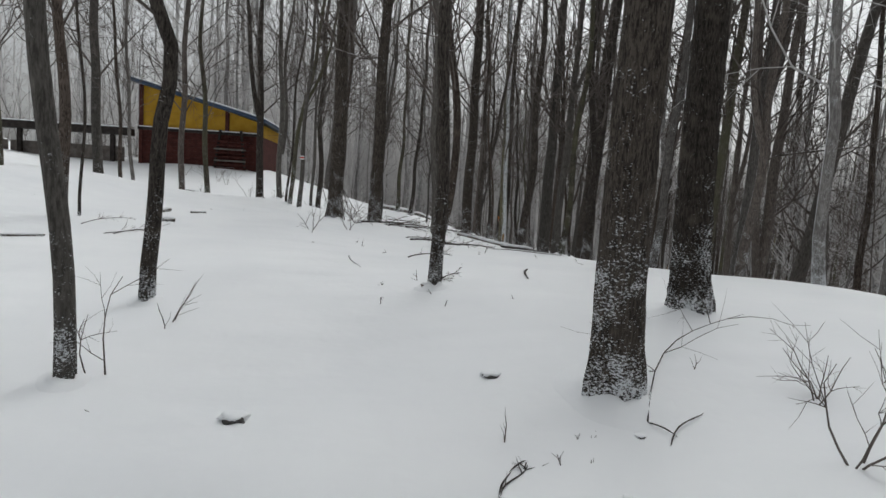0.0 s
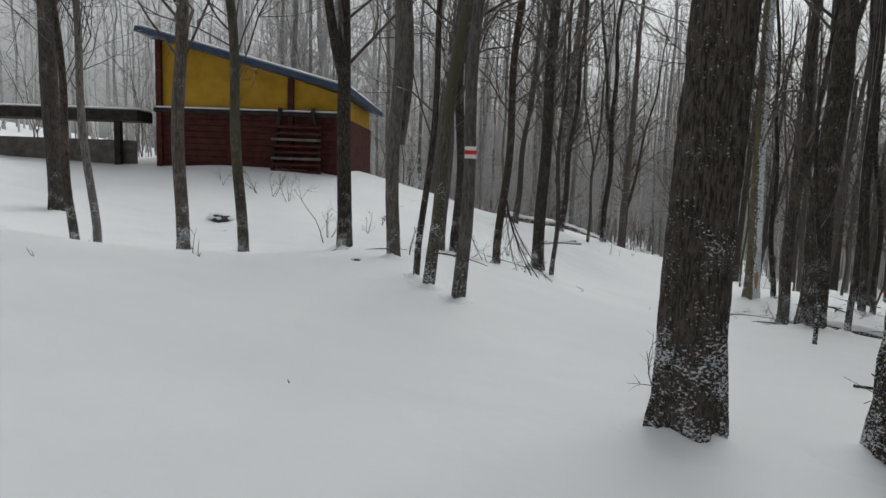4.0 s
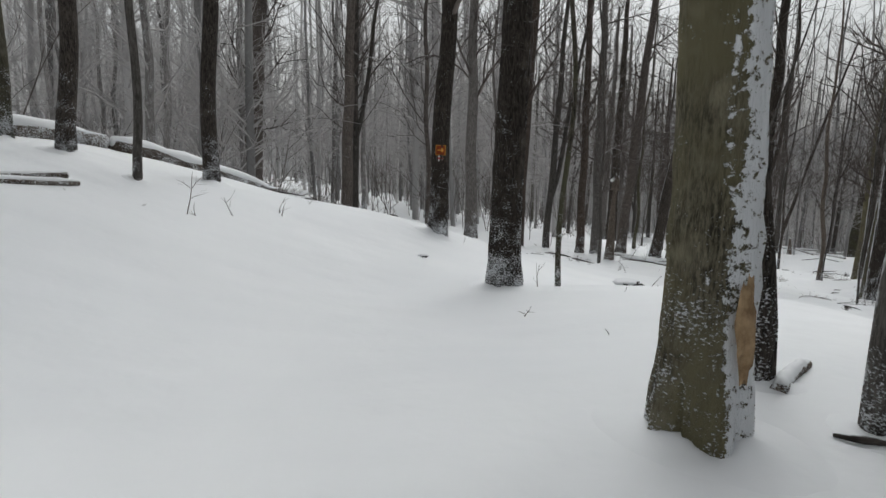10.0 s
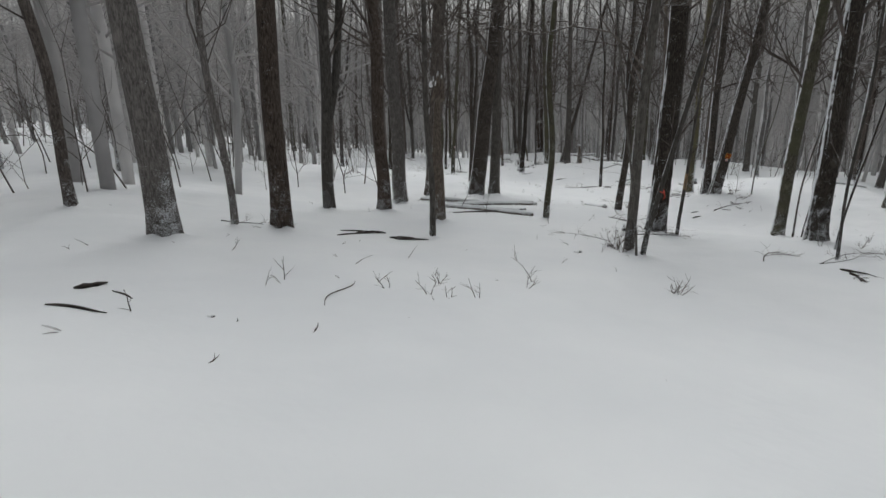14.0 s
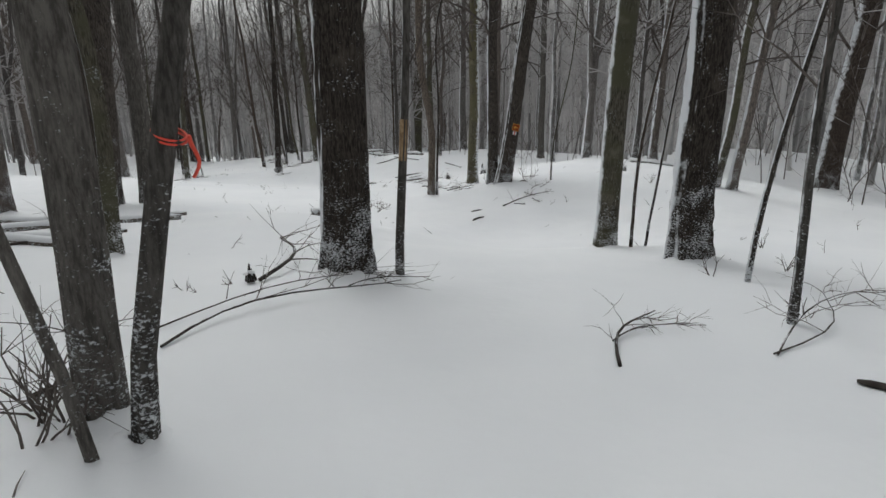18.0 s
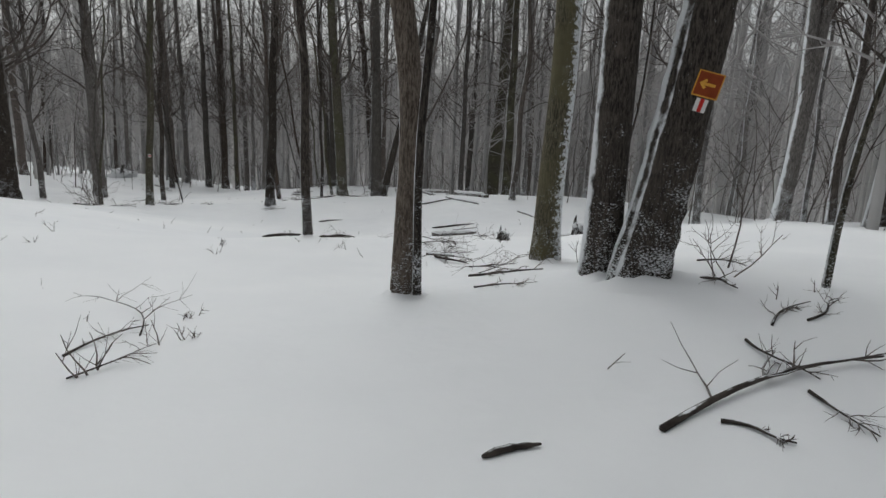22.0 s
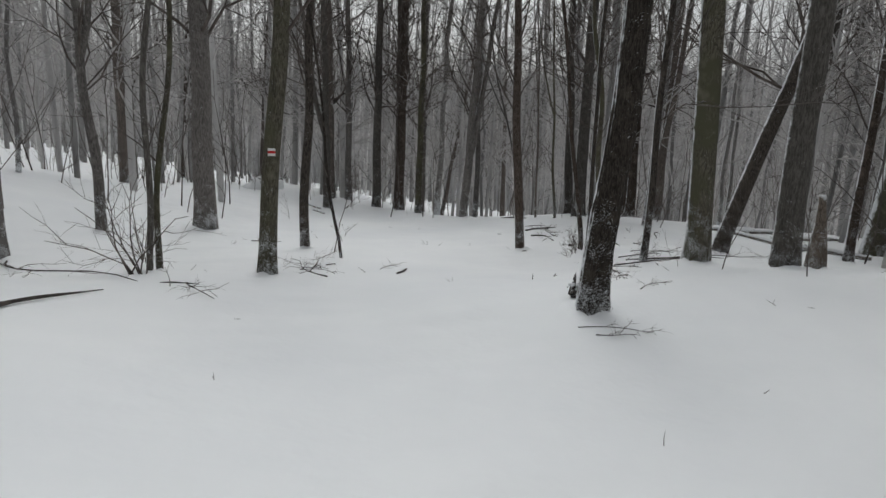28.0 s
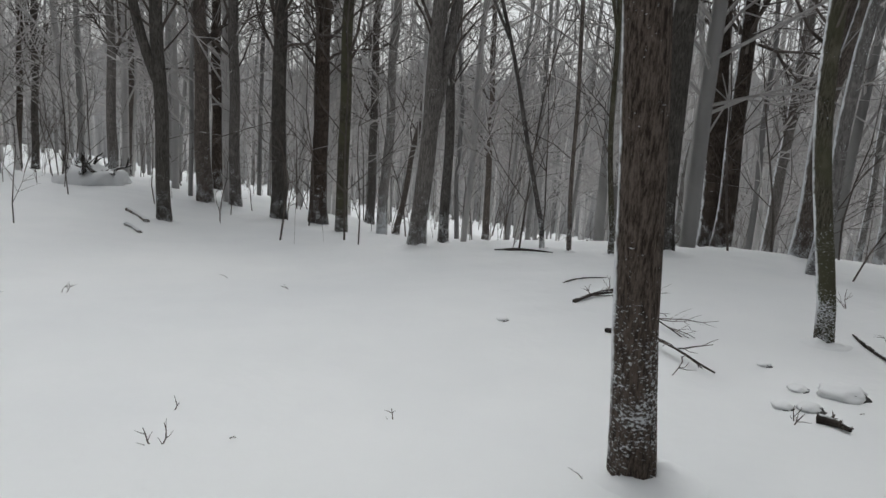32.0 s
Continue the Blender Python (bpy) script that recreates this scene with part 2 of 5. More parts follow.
# ---- mesh building ----
class Mesher:
    """Collects tubes and blobs into one mesh."""

    def __init__(self):
        self.v, self.f, self.m, self.n = [], [], [], 0

    def tube(self, pts, radii, sides=6, mat=0, cap=True, lobes=None, rnd=None):
        pts, radii = np.asarray(pts, float), np.asarray(radii, float)
        k = len(pts)
        d = np.gradient(pts, axis=0)
        d /= np.linalg.norm(d, axis=1)[:, None] + 1e-9
        ref = np.array([1.0, 0, 0]) if abs(d[0][0]) < 0.8 else np.array([0, 1.0, 0])
        u = np.cross(d, ref)
        u /= np.linalg.norm(u, axis=1)[:, None] + 1e-9
        w = np.cross(d, u)
        a = np.arange(sides) * 2 * np.pi / sides
        rr = np.repeat(radii[:, None], sides, 1) if lobes is None else radii[:, None] * lobes
        ring = pts[:, None] + rr[:, :, None] * (np.cos(a)[None, :, None] * u[:, None] + np.sin(a)[None, :, None] * w[:, None])
        self.v.append(ring.reshape(-1, 3))
        i, j = np.meshgrid(np.arange(k - 1), np.arange(sides), indexing="ij")
        j2 = (j + 1) % sides
        q = np.stack([i * sides + j, i * sides + j2, (i + 1) * sides + j2, (i + 1) * sides + j], -1).reshape(-1, 4) + self.n
        self.f.append(q)
        self.m.append(np.full(len(q), mat))
        self.n += k * sides
        if cap and sides >= 4:
            for base, c, flip in ((0, pts[0], True), ((k - 1) * sides, pts[-1], False)):
                o = self.n - k * sides + base if base == 0 else self.n - sides
                self.v.append(c[None])
                s0 = o + np.arange(sides)
                s1 = o + (np.arange(sides) + 1) % sides
                tri = np.stack([s1, s0, np.full(sides, self.n)] if flip else [s0, s1, np.full(sides, self.n)], -1)
                self.f.append(np.c_[tri, tri[:, 2]])
                self.m.append(np.full(sides, mat))
                self.n += 1
                if base == 0:
                    # the top ring lies before the base's centre
                    o_top = self.n - 1 - sides
                    self.v.append(pts[-1][None])
                    s0 = o_top + np.arange(sides)
                    s1 = o_top + (np.arange(sides) + 1) % sides
                    tri = np.stack([s0, s1, np.full(sides, self.n)], -1)
                    self.f.append(np.c_[tri, tri[:, 2]])
                    self.m.append(np.full(sides, mat))
                    self.n += 1
                    break
        return self

    def mesh(self, name, mats, smooth=True):
        me = bpy.data.meshes.new(name)
        v = np.concatenate(self.v) if self.v else np.zeros((0, 3))
        f = np.concatenate(self.f) if self.f else np.zeros((0, 4), int)
        tri = f[:, 2] == f[:, 3]
        count = np.where(tri, 3, 4)
        flat = np.concatenate([row[:c] for row, c in zip(f, count)]) if tri.any() else f.ravel()
        me.vertices.add(len(v))
        me.vertices.foreach_set("co", v.ravel())
        me.loops.add(len(flat))
        me.loops.foreach_set("vertex_index", flat.astype(np.int32))
        me.polygons.add(len(f))
        start = np.concatenate([[0], np.cumsum(count)[:-1]])
        me.polygons.foreach_set("loop_start", start.astype(np.int32))
        me.polygons.foreach_set("use_smooth", np.full(len(f), smooth))
        for m in mats:
            me.materials.append(m)
        me.polygons.foreach_set("material_index", np.concatenate(self.m).astype(np.int32))
        me.update(calc_edges=True)
        me.validate()
        return me


def part(name, data, parent, label="", m=None):
    ob = new(name, data)
    ob.parent = parent
    if m is not None:
        ob.matrix_basis = m
    return tagged(ob, label)


def wander(rs, a, d, length, steps, wild, up=0.0):
    """A crooked line from a along d."""
    pts, d = [np.array(a, float)], np.array(d, float)
    for _ in range(steps):
        d = d + rs.normal(0, wild, 3) + np.array([0, 0, up])
        d /= np.linalg.norm(d)
        pts.append(pts[-1] + d * length / steps)
    return np.array(pts)


def branch(me, rs, a, d, length, r, depth, mat=0, sides=4, twigs=3, up=0.06, wild=0.22):
    steps = 2 if depth <= 0 else 3 + depth
    pts = wander(rs, a, d, length, steps, wild, up)
    me.tube(pts, np.linspace(r, r * 0.3, steps + 1), max(3, sides), mat, cap=False)
    if depth <= 0:
        return
    for _ in range(twigs):
        i = rs.integers(1, steps)
        dd = pts[i + 1] - pts[i]
        dd /= np.linalg.norm(dd)
        side = rs.normal(0, 1, 3)
        side -= dd * (side @ dd)
        side /= np.linalg.norm(side)
        branch(me, rs, pts[i], dd * 0.75 + side * 0.75, length * rs.uniform(0.35, 0.62), r * 0.5, depth - 1, mat, 3, twigs, up, wild)


def trunk_line(rs, h, lean, bend, steps):
    t = np.linspace(0, 1, steps)
    ph = rs.uniform(0, 6.28, 4)
    x = lean[0] * h * t + bend * (np.sin(3.0 * t * h / 5 + ph[0]) - np.sin(ph[0])) * t + 0.3 * bend * (np.sin(2.1 * t * h + ph[2]) - np.sin(ph[2]))
    y = lean[1] * h * t + bend * (np.sin(2.6 * t * h / 5 + ph[1]) - np.sin(ph[1])) * t + 0.3 * bend * (np.sin(1.8 * t * h + ph[3]) - np.sin(ph[3]))
    return np.c_[x, y, h * t]


def crown(rs, pts, r, h, low, limbs, mat=0, depth=2, twigs=4, length=2.6):
    me = Mesher()
    n = len(pts)
    for k in range(limbs):
        t = low + (1 - low) * ((k + rs.uniform(0, 1)) / limbs) ** 1.45
        f = t * (n - 1)
        i = min(int(f), n - 2)
        p = pts[i] + (pts[i + 1] - pts[i]) * (f - i)
        a = rs.uniform(0, 6.28)
        d = np.array([np.cos(a), np.sin(a), rs.uniform(0.6, 2.0)])
        d /= np.linalg.norm(d)
        branch(me, rs, p, d, length * rs.uniform(0.6, 1.2) * (1.25 - 0.6 * t), min(0.045, r * (1 - 0.75 * t) * rs.uniform(0.16, 0.34)), depth, mat, 4, twigs)
    return me


# ---- ground ----
SPOTS = []
def spot(x, y, z, give=0.015):
    SPOTS.append((x, y, z, give))
# along the walk
spot(6.30, -10.50, 2.28, 0.1); spot(5.80, -8.00, 2.57, 0.1); spot(4.90, -5.70, 2.60, 0.1); spot(2.90, -0.30, 3.25, 0.1); spot(3.60, 3.10, 2.99, 0.1); spot(5.47, 7.37, 2.38, 0.02)
spot(6.20, 9.70, 1.95, 0.1); spot(6.80, 12.10, 1.70, 0.1); spot(7.20, 14.60, 1.43, 0.1); spot(7.70, 16.80, 1.19, 0.1); spot(8.20, 17.80, 1.08, 0.1); spot(8.80, 18.80, 0.94, 0.1)
spot(9.40, 19.50, 0.88, 0.1); spot(11.40, 21.20, 0.55, 0.1); spot(16.70, 23.80, -0.54, 0.1); spot(21.10, 26.10, -1.30, 0.1); spot(17.74, 24.44, -0.72, 0.03); spot(26.0, 30.7, -2.26, 0.05); spot(23.20, 27.40, -1.80, 0.1); spot(25.00, 28.90, -2.38, 0.1)
spot(27.00, 33.10, -2.52, 0.1); spot(28.50, 37.50, -3.08, 0.1); spot(29.70, 42.40, -3.45, 0.1); spot(32.00, 45.50, -4.10, 0.1); spot(34.40, 48.30, -4.29, 0.1)
# feet of trees and things beside the trail
spot(2.40, 4.06, 3.24); spot(3.50, 11.76, 2.31); spot(2.59, 8.15, 2.96); spot(3.26, 11.75, 2.44); spot(6.55, 7.11, 2.58); spot(7.13, 9.18, 2.15)
spot(8.36, 13.92, 1.80); spot(9.09, 14.50, 1.66); spot(9.16, 13.90, 1.69); spot(9.23, 13.16, 1.59); spot(5.86, 18.49, 2.20); spot(5.06, 19.23, 2.27)
spot(8.84, 20.94, 1.52); spot(8.83, 17.66, 1.52); spot(9.45, 17.78, 1.40); spot(8.28, 19.21, 1.44); spot(10.39, 17.99, 1.34); spot(6.08, 18.88, 1.95)
spot(13.00, 28.48, -0.05); spot(11.21, 27.54, 0.37); spot(15.51, 28.36, -0.58); spot(17.45, 25.77, -0.59); spot(19.60, 26.88, -0.93); spot(23.18, 26.18, -1.44)
spot(21.90, 24.97, -1.06); spot(16.48, 31.62, -0.86); spot(10.23, 25.33, 0.69); spot(10.51, 29.84, 0.41); spot(19.95, 26.68, -0.94); spot(21.41, 24.47, -1.04)
spot(20.49, 24.07, -0.86); spot(20.10, 24.65, -0.91); spot(28.68, 30.86, -2.00); spot(27.64, 32.32, -2.34); spot(29.90, 32.52, -2.49); spot(29.22, 36.11, -2.66)
spot(36.88, 28.85, -2.66); spot(26.41, 30.24, -2.20); spot(38.49, 41.53, -3.48); spot(37.50, 37.00, -3.62); spot(32.30, 35.25, -2.93); spot(28.87, 36.82, -2.76)
spot(3.63, 2.38, 3.11); spot(4.55, 1.75, 3.14); spot(5.82, 1.64, 2.94); spot(5.90, -1.74, 2.96); spot(-1.86, 1.02, 3.51); spot(-1.58, 3.51, 3.78)
spot(0.45, 2.42, 3.28); spot(0.65, 6.69, 3.32); spot(1.91, -1.58, 3.11); spot(3.52, -5.44, 2.73); spot(5.95, -5.27, 2.95); spot(7.93, -3.75, 3.0); spot(9.0, -5.0, 2.93)
spot(31.21, 49.08, -4.04); spot(33.47, 45.40, -3.78); spot(32.53, 51.69, -4.30); spot(33.77, 46.01, -3.75); spot(32.51, 49.77, -4.14); spot(37.10, 50.20, -4.36)
spot(36.28, 61.93, -5.12)
# the rise with the house, the bank beyond the trail, the falling slope to the east
spot(0.21, 8.22, 3.12); spot(-1.51, 6.48, 2.97); spot(5.48, 5.34, 2.79); spot(10.66, 13.72, 1.59); spot(16.20, 32.53, -0.97); spot(19.32, 31.08, -1.19)
spot(10.81, 31.11, 0.28); spot(16.18, 24.14, -0.44); spot(12.56, 24.08, 0.40); spot(36.60, 32.38, -2.57); spot(27.78, 47.24, -3.48); spot(38.54, 48.39, -4.11)
spot(40.08, 46.98, -4.19); spot(34.16, 42.81, -3.89); spot(32.12, 39.71, -3.66); spot(40.74, 64.88, -5.63); spot(39.91, 61.28, -5.37); spot(43.66, 66.16, -6.36)
spot(49.90, 69.43, -7.24); spot(45.38, 56.07, -4.87); spot(39.82, 51.50, -4.47); spot(38.76, 68.18, -5.23); spot(-1.03, 13.50, 4.12); spot(-6.22, 14.09, 4.50)
spot(-8.41, 7.70, 4.12); spot(-4.20, 0.00, 3.50); spot(-9.50, -4.20, 3.80); spot(10.19, -0.90, 2.72); spot(12.20, -1.30, 2.6); spot(13.46, -0.02, 2.05); spot(7.05, -7.2, 2.69); spot(10.5, -6.5, 2.9); spot(12.06, 6.39, 0.91)
spot(16.96, 10.60, -1.54); spot(17.90, 2.10, -1.2); spot(21.10, -6.30, -3.60); spot(5.52, 28.78, -0.1); spot(4.38, 20.94, 2.68); spot(6.5, 22.8, 1.86); spot(2.0, 34.0, -1.3); spot(0.17, 27.67, 1.3); spot(-5.15, 20.46, 4.54)
spot(0.99, 16.82, 3.41); spot(23.42, 17.73, -1.80); spot(31.70, 15.00, -2.90); spot(47.47, 28.46, -3.21); spot(42.00, 19.00, -3.10); spot(47.60, 41.90, -4.18)
spot(55.12, 52.90, -5.60); spot(27.51, 49.64, -3.91); spot(31.50, 55.51, -4.60); spot(1.73, 20.99, 3.07); spot(3.12, 21.33, 2.79); spot(-1.07, 19.17, 3.96)
spot(3.6, 23.4, 2.1); spot(4.79, 25.48, 0.95); spot(6.39, 25.88, 0.95); spot(2.70, 17.77, 2.90); spot(22.48, 29.98, -1.49); spot(33.84, 67.30, -4.90)
spot(31.66, 63.51, -4.56); spot(29.48, 61.32, -4.15); spot(33.19, 75.00, -5.40); spot(28.29, 70.02, -4.79)


def rbf(a, b, wide=5.0):
    return np.exp(-((a[:, None, :2] - b[None, :, :2]) ** 2).sum(-1) / (2 * wide**2))


SP = np.array(SPOTS)
PLANE = np.linalg.lstsq(np.c_[np.ones(len(SP)), SP[:, :2]], SP[:, 2], rcond=None)[0]
WEIGHT = np.linalg.solve(rbf(SP, SP) + np.diag(SP[:, 3]), SP[:, 2] - np.c_[np.ones(len(SP)), SP[:, :2]] @ PLANE)
# hummocks that the broad shape leaves out
REST = SP[:, 2] - np.c_[np.ones(len(SP)), SP[:, :2]] @ PLANE - rbf(SP, SP) @ WEIGHT
NEAR_WEIGHT = np.linalg.solve(rbf(SP, SP, 1.7) + np.diag(8 * SP[:, 3] + 0.05), REST)


def heights(xy):
    """Height of the snow over an array of places."""
    xy = np.asarray(xy, float).reshape(-1, 2)
    x, y = xy[:, 0], xy[:, 1]
    z = PLANE[0] + xy @ PLANE[1:] + rbf(xy, SP) @ WEIGHT + rbf(xy, SP, 1.7) @ NEAR_WEIGHT
    return z + 0.03 * np.sin(x * 1.1 + 0.6 * y) * np.sin(0.9 * y - 0.5 * x + 1.0) + 0.018 * np.sin(2.3 * x - 1.1 * y) * np.sin(1.9 * y + 0.7 * x)


def height(x, y):
    return float(heights([(x, y)])[0])


GX, GY = np.meshgrid(np.r_[-110:-30:6.0, -30:-9:1.0, -9:50:0.3, 50:75:1.0, 75:190:6.0], np.r_[-110:-30:6.0, -30:-12:1.0, -12:66:0.3, 66:90:1.0, 90:210:6.0])
xy = np.c_[GX.ravel(), GY.ravel()]
gz = np.concatenate([heights(c) for c in np.array_split(xy, 40)])
ground_me = bpy.data.meshes.new("ground")
rows_n, cols_n = GX.shape
gi, gj = np.meshgrid(np.arange(rows_n - 1), np.arange(cols_n - 1), indexing="ij")
quads = np.stack([gi * cols_n + gj, gi * cols_n + gj + 1, (gi + 1) * cols_n + gj + 1, (gi + 1) * cols_n + gj], -1).reshape(-1, 4)
ground_me.vertices.add(len(xy))
ground_me.vertices.foreach_set("co", np.c_[xy, gz].ravel())
ground_me.loops.add(quads.size)
ground_me.loops.foreach_set("vertex_index", quads.ravel().astype(np.int32))
ground_me.polygons.add(len(quads))
ground_me.polygons.foreach_set("loop_start", (np.arange(len(quads)) * 4).astype(np.int32))
ground_me.polygons.foreach_set("use_smooth", np.full(len(quads), True))
ground_me.update(calc_edges=True)
ground_me.materials.append(SNOW)
tagged(new("ground", ground_me), "forest floor under smooth fresh white snow", "ground", kind="structure")

# ---- trees ----
def lump(rs, sx, sy, sz, rough, seed):
    bm = bmesh.new()
    bmesh.ops.create_icosphere(bm, subdivisions=3, radius=1.0)
    for v in bm.verts:
        k = 1 + rough * noise.noise(v.co * 1.7 + Vector((seed, 0, 0))) + rough * 0.5 * noise.noise(v.co * 4.3 + Vector((0, seed, 0)))
        v.co = Vector((v.co.x * sx, v.co.y * sy, v.co.z * sz)) * k
    for f in bm.faces:
        f.smooth = True
    return bm


def finish(bm, name, mat, bevel=0.0):
    if bevel:
        bmesh.ops.bevel(bm, geom=bm.edges[:], offset=bevel, segments=1, affect="EDGES")
    me = bpy.data.meshes.new(name)
    bm.to_mesh(me)
    bm.free()
    me.materials.append(mat)
    return me


COUNT = [0]
BARKS = {"big": BARK_FLECKED, "sign": BARK_FLECKED, "moss": BARK_PLASTERED, "k": BARK, "mark": BARK_BEECH, "rib": BARK_BEECH, "fl": BARK_BEECH, "sign2": BARK, "snag": BARK_DEAD, "stump": BARK_DEAD, "mark2": BARK_MOSS, "dead": BARK_DEAD, "speckled": BARK_SPECKLED, "bend": BARK_RED}
NEAR = []
TRAIL = np.array([eye[:2] for _, eye, _, _ in PATH])


def snow_drift(rs, x, y, z, r):
    """Uneven snow banked round the foot of a trunk."""
    n = 22 if r > 0.1 else 14
    a = np.arange(n) * 2 * np.pi / n
    ph = rs.uniform(0, 6.28, 4)
    lump = 0.62 + 0.25 * np.sin(a + ph[0]) + 0.22 * np.sin(3 * a + ph[1]) + 0.16 * np.sin(5 * a + ph[2]) + 0.16 * rs.uniform(-1, 1, n)
    top = (0.025 + 0.24 * r) * np.clip(lump, 0.08, 1.3)
    rings = []
    for far, up in ((0.55, 1.0), (1.12, 1.0), (1.35, 0.78), (1.75, 0.42), (2.3, 0.16), (3.1, 0.0)):
        k = (far * r + 0.02 * (far > 1)) * (1 + 0.13 * np.sin(2 * a + ph[3]) * (far > 1.2))
        px, py = np.cos(a) * k, np.sin(a) * k
        rings.append(np.c_[px, py, heights(np.c_[x + px, y + py]) - z + up * top - (0.012 if up == 0 else 0)])
    me = Mesher()
    i, j = np.meshgrid(np.arange(len(rings) - 1), np.arange(n), indexing="ij")
    j2 = (j + 1) % n
    me.v.append(np.concatenate(rings))
    me.f.append(np.stack([i * n + j, (i + 1) * n + j, (i + 1) * n + j2, i * n + j2], -1).reshape(-1, 4))
    me.m.append(np.zeros((len(rings) - 1) * n))
    return me.mesh("snow_drift", [SNOW])


# trunks with a bend of their own: offset, height of the bend, its length
BOWS = {"bend": ((-0.07, 0.05), 0.0, 0.35), "kink": ((0.17, 0.0), 2.0, 0.42), "jay": ((0.36, 0.07), 0.0, 0.55)}


def tree(x, y, r, lx, ly, kind="", big=False):
    """One bare tree: x, y on the ground, radius at breast height, lean per metre of height."""
    COUNT[0] += 1
    rs = np.random.default_rng(COUNT[0])
    big = big or kind == "big"
    z = height(x, y)
    r *= 0.87
    NEAR.append((x, y))
    root = new("tree" if kind not in ("snag", "stump") else "tree_snag")
    root.location = (x, y, z)
    h = {"snag": 2.6, "stump": 1.25}.get(kind, min(17.0, 6.0 + 62 * r))
    lean = (lx, ly) if kind in ("snag", "stump") else (lx * 1.0, ly * 1.0)
    small = r < 0.045
    steps = int(h / (0.09 if big else 0.3)) + 2
    pts = trunk_line(rs, h, lean, (0.05 if r > 0.1 else 0.13) * {"k": 2.2, "rib": 0.2, "fl": 0.4, "slant": 0.4}.get(kind, 1), steps)
    if kind in BOWS:
        (bx, by), mid, wide = BOWS[kind]
        bow = np.exp(-((pts[:, 2] - mid) / wide) ** 2) - math.exp(-(mid / wide) ** 2) if mid > 0 else 1 - np.exp(-pts[:, 2] / wide)
        pts[:, 0] += bx * bow
        pts[:, 1] += by * bow
    t = pts[:, 2] / h
    rad = r * (1.06 - 0.72 * t) + r * (0.27 if r > 0.09 else 0.12) * np.exp(-pts[:, 2] / (1.1 * r + 0.03))
    sides = 44 if big else 14 if r > 0.07 else 8
    a = np.arange(sides) * 2 * np.pi / sides
    ph = rs.uniform(0, 6.28, 3)
    flare = np.exp(-pts[:, 2] / (1.5 * r))[:, None]
    lob = 1 + flare * (0.12 * np.cos(3 * a + ph[0]) + 0.11 * np.cos(5 * a + ph[1]) + 0.08 * np.cos(9 * a + ph[2])) + 0.05 * np.cos(2 * a + ph[2] + 7 * t[:, None]) + 0.05 * np.sin(pts[:, 2:3] * 2.7 + ph[0]) * np.cos(a + ph[1])
    if big:
        lob = lob + 0.028 * rs.normal(0, 1, (steps, sides)) + 0.035 * np.sin(a * 15 + 1.5 * np.sin(pts[:, 2:3] * 3) + np.sin(3 * a) * 2)
    pts[0, 2] -= 0.25
    # away from the trail most trunks take the bark with haze in its colour
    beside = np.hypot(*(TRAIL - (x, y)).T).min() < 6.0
    mat = BARKS.get(kind) or ((BARK, BARK_BEECH, BARK, BARK_RED, BARK, BARK_BEECH, BARK_MOSS) if beside else (BARK_HAZED_GREY, BARK_HAZED_BROWN, BARK_BEECH, BARK_RED, BARK_HAZED_GREY, BARK_HAZED_BROWN, BARK_MOSS))[COUNT[0] % 7]
    me = Mesher().tube(pts, rad, sides, 0, True, lob)
    fork = None
    if kind == "fork" or (not kind and 0.03 < r < 0.15 and rs.uniform() < 0.4):
        i = int(steps * ((2.3 if kind == "fork" else rs.uniform(1.2, 5.0)) / h))
        a0 = -0.3 if kind == "fork" else rs.uniform(0, 6.28)
        go = np.array([np.cos(a0), np.sin(a0), 0]) * rs.uniform(0.12, 0.3)
        up = pts[i:] - pts[i]
        fork = pts[i] + up + go * (up[:, 2:3] ** 0.85) + 0.06 * np.sin(up[:, 2:3] * 1.3 + a0) * np.array([1, 0.6, 0])
        me.tube(fork, rad[i:] * np.linspace(0.82, 0.6, len(fork)), max(7, sides // 2), 0, True)
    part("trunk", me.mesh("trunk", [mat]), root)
    if r > 0.03 and np.hypot(*(TRAIL - (x, y)).T).min() < 14:
        part("snow_drift", snow_drift(rs, x, y, z, r), root, "snow banked round the foot")
    if kind not in ("snag", "stump"):
        cr = crown(rs, pts, r, h, 0.22 if not small else 0.15, 14 if small else 26, 0, 1 if small else 2, 4, 1.1 if small else 2.6)
        if fork is not None:
            more = crown(rs, fork, r * 0.7, h, 0.25, 8, 0, 2, 3, 2.0)
            cr.v += more.v
            cr.f += [q + cr.n for q in more.f]
            cr.m += more.m
            cr.n += more.n
        part("crown", cr.mesh("crown", [TWIG]), root)
    if kind == "moss" and big:
        sc = lump(rs, 0.032, 0.014, 0.17, 0.7, 7.0)
        part("bark_scar", finish(sc, "bark_scar", WOOD_BARE), root, "orange-brown scar of bare wood", pose(0.1 * r, -1.12 * r, 0.5, -8, 6, 5))
    if kind == "snag":
        m2 = Mesher()
        for k in range(6):
            a1 = k * 1.05
            o = pts[-1] + 0.6 * r * np.array([np.cos(a1), np.sin(a1), 0])
            m2.tube([o + (0, 0, -0.25), o + (0, 0, 0.05), o * 1.01 + (0, 0, rs.uniform(0.1, 0.3))], [r * 0.4, r * 0.3, r * 0.04], 6, 0)
        part("broken_top", m2.mesh("broken_top", [BARK_DEAD]), root, "broken weathered wood")
        part("snow_cap", finish(lump(rs, r * 0.75, r * 0.6, r * 0.5, 0.5, 2.0), "snow_cap", SNOW), root, "snow on the broken top", pose(*(pts[-1] + (-0.04, 0.04, 0.07))))
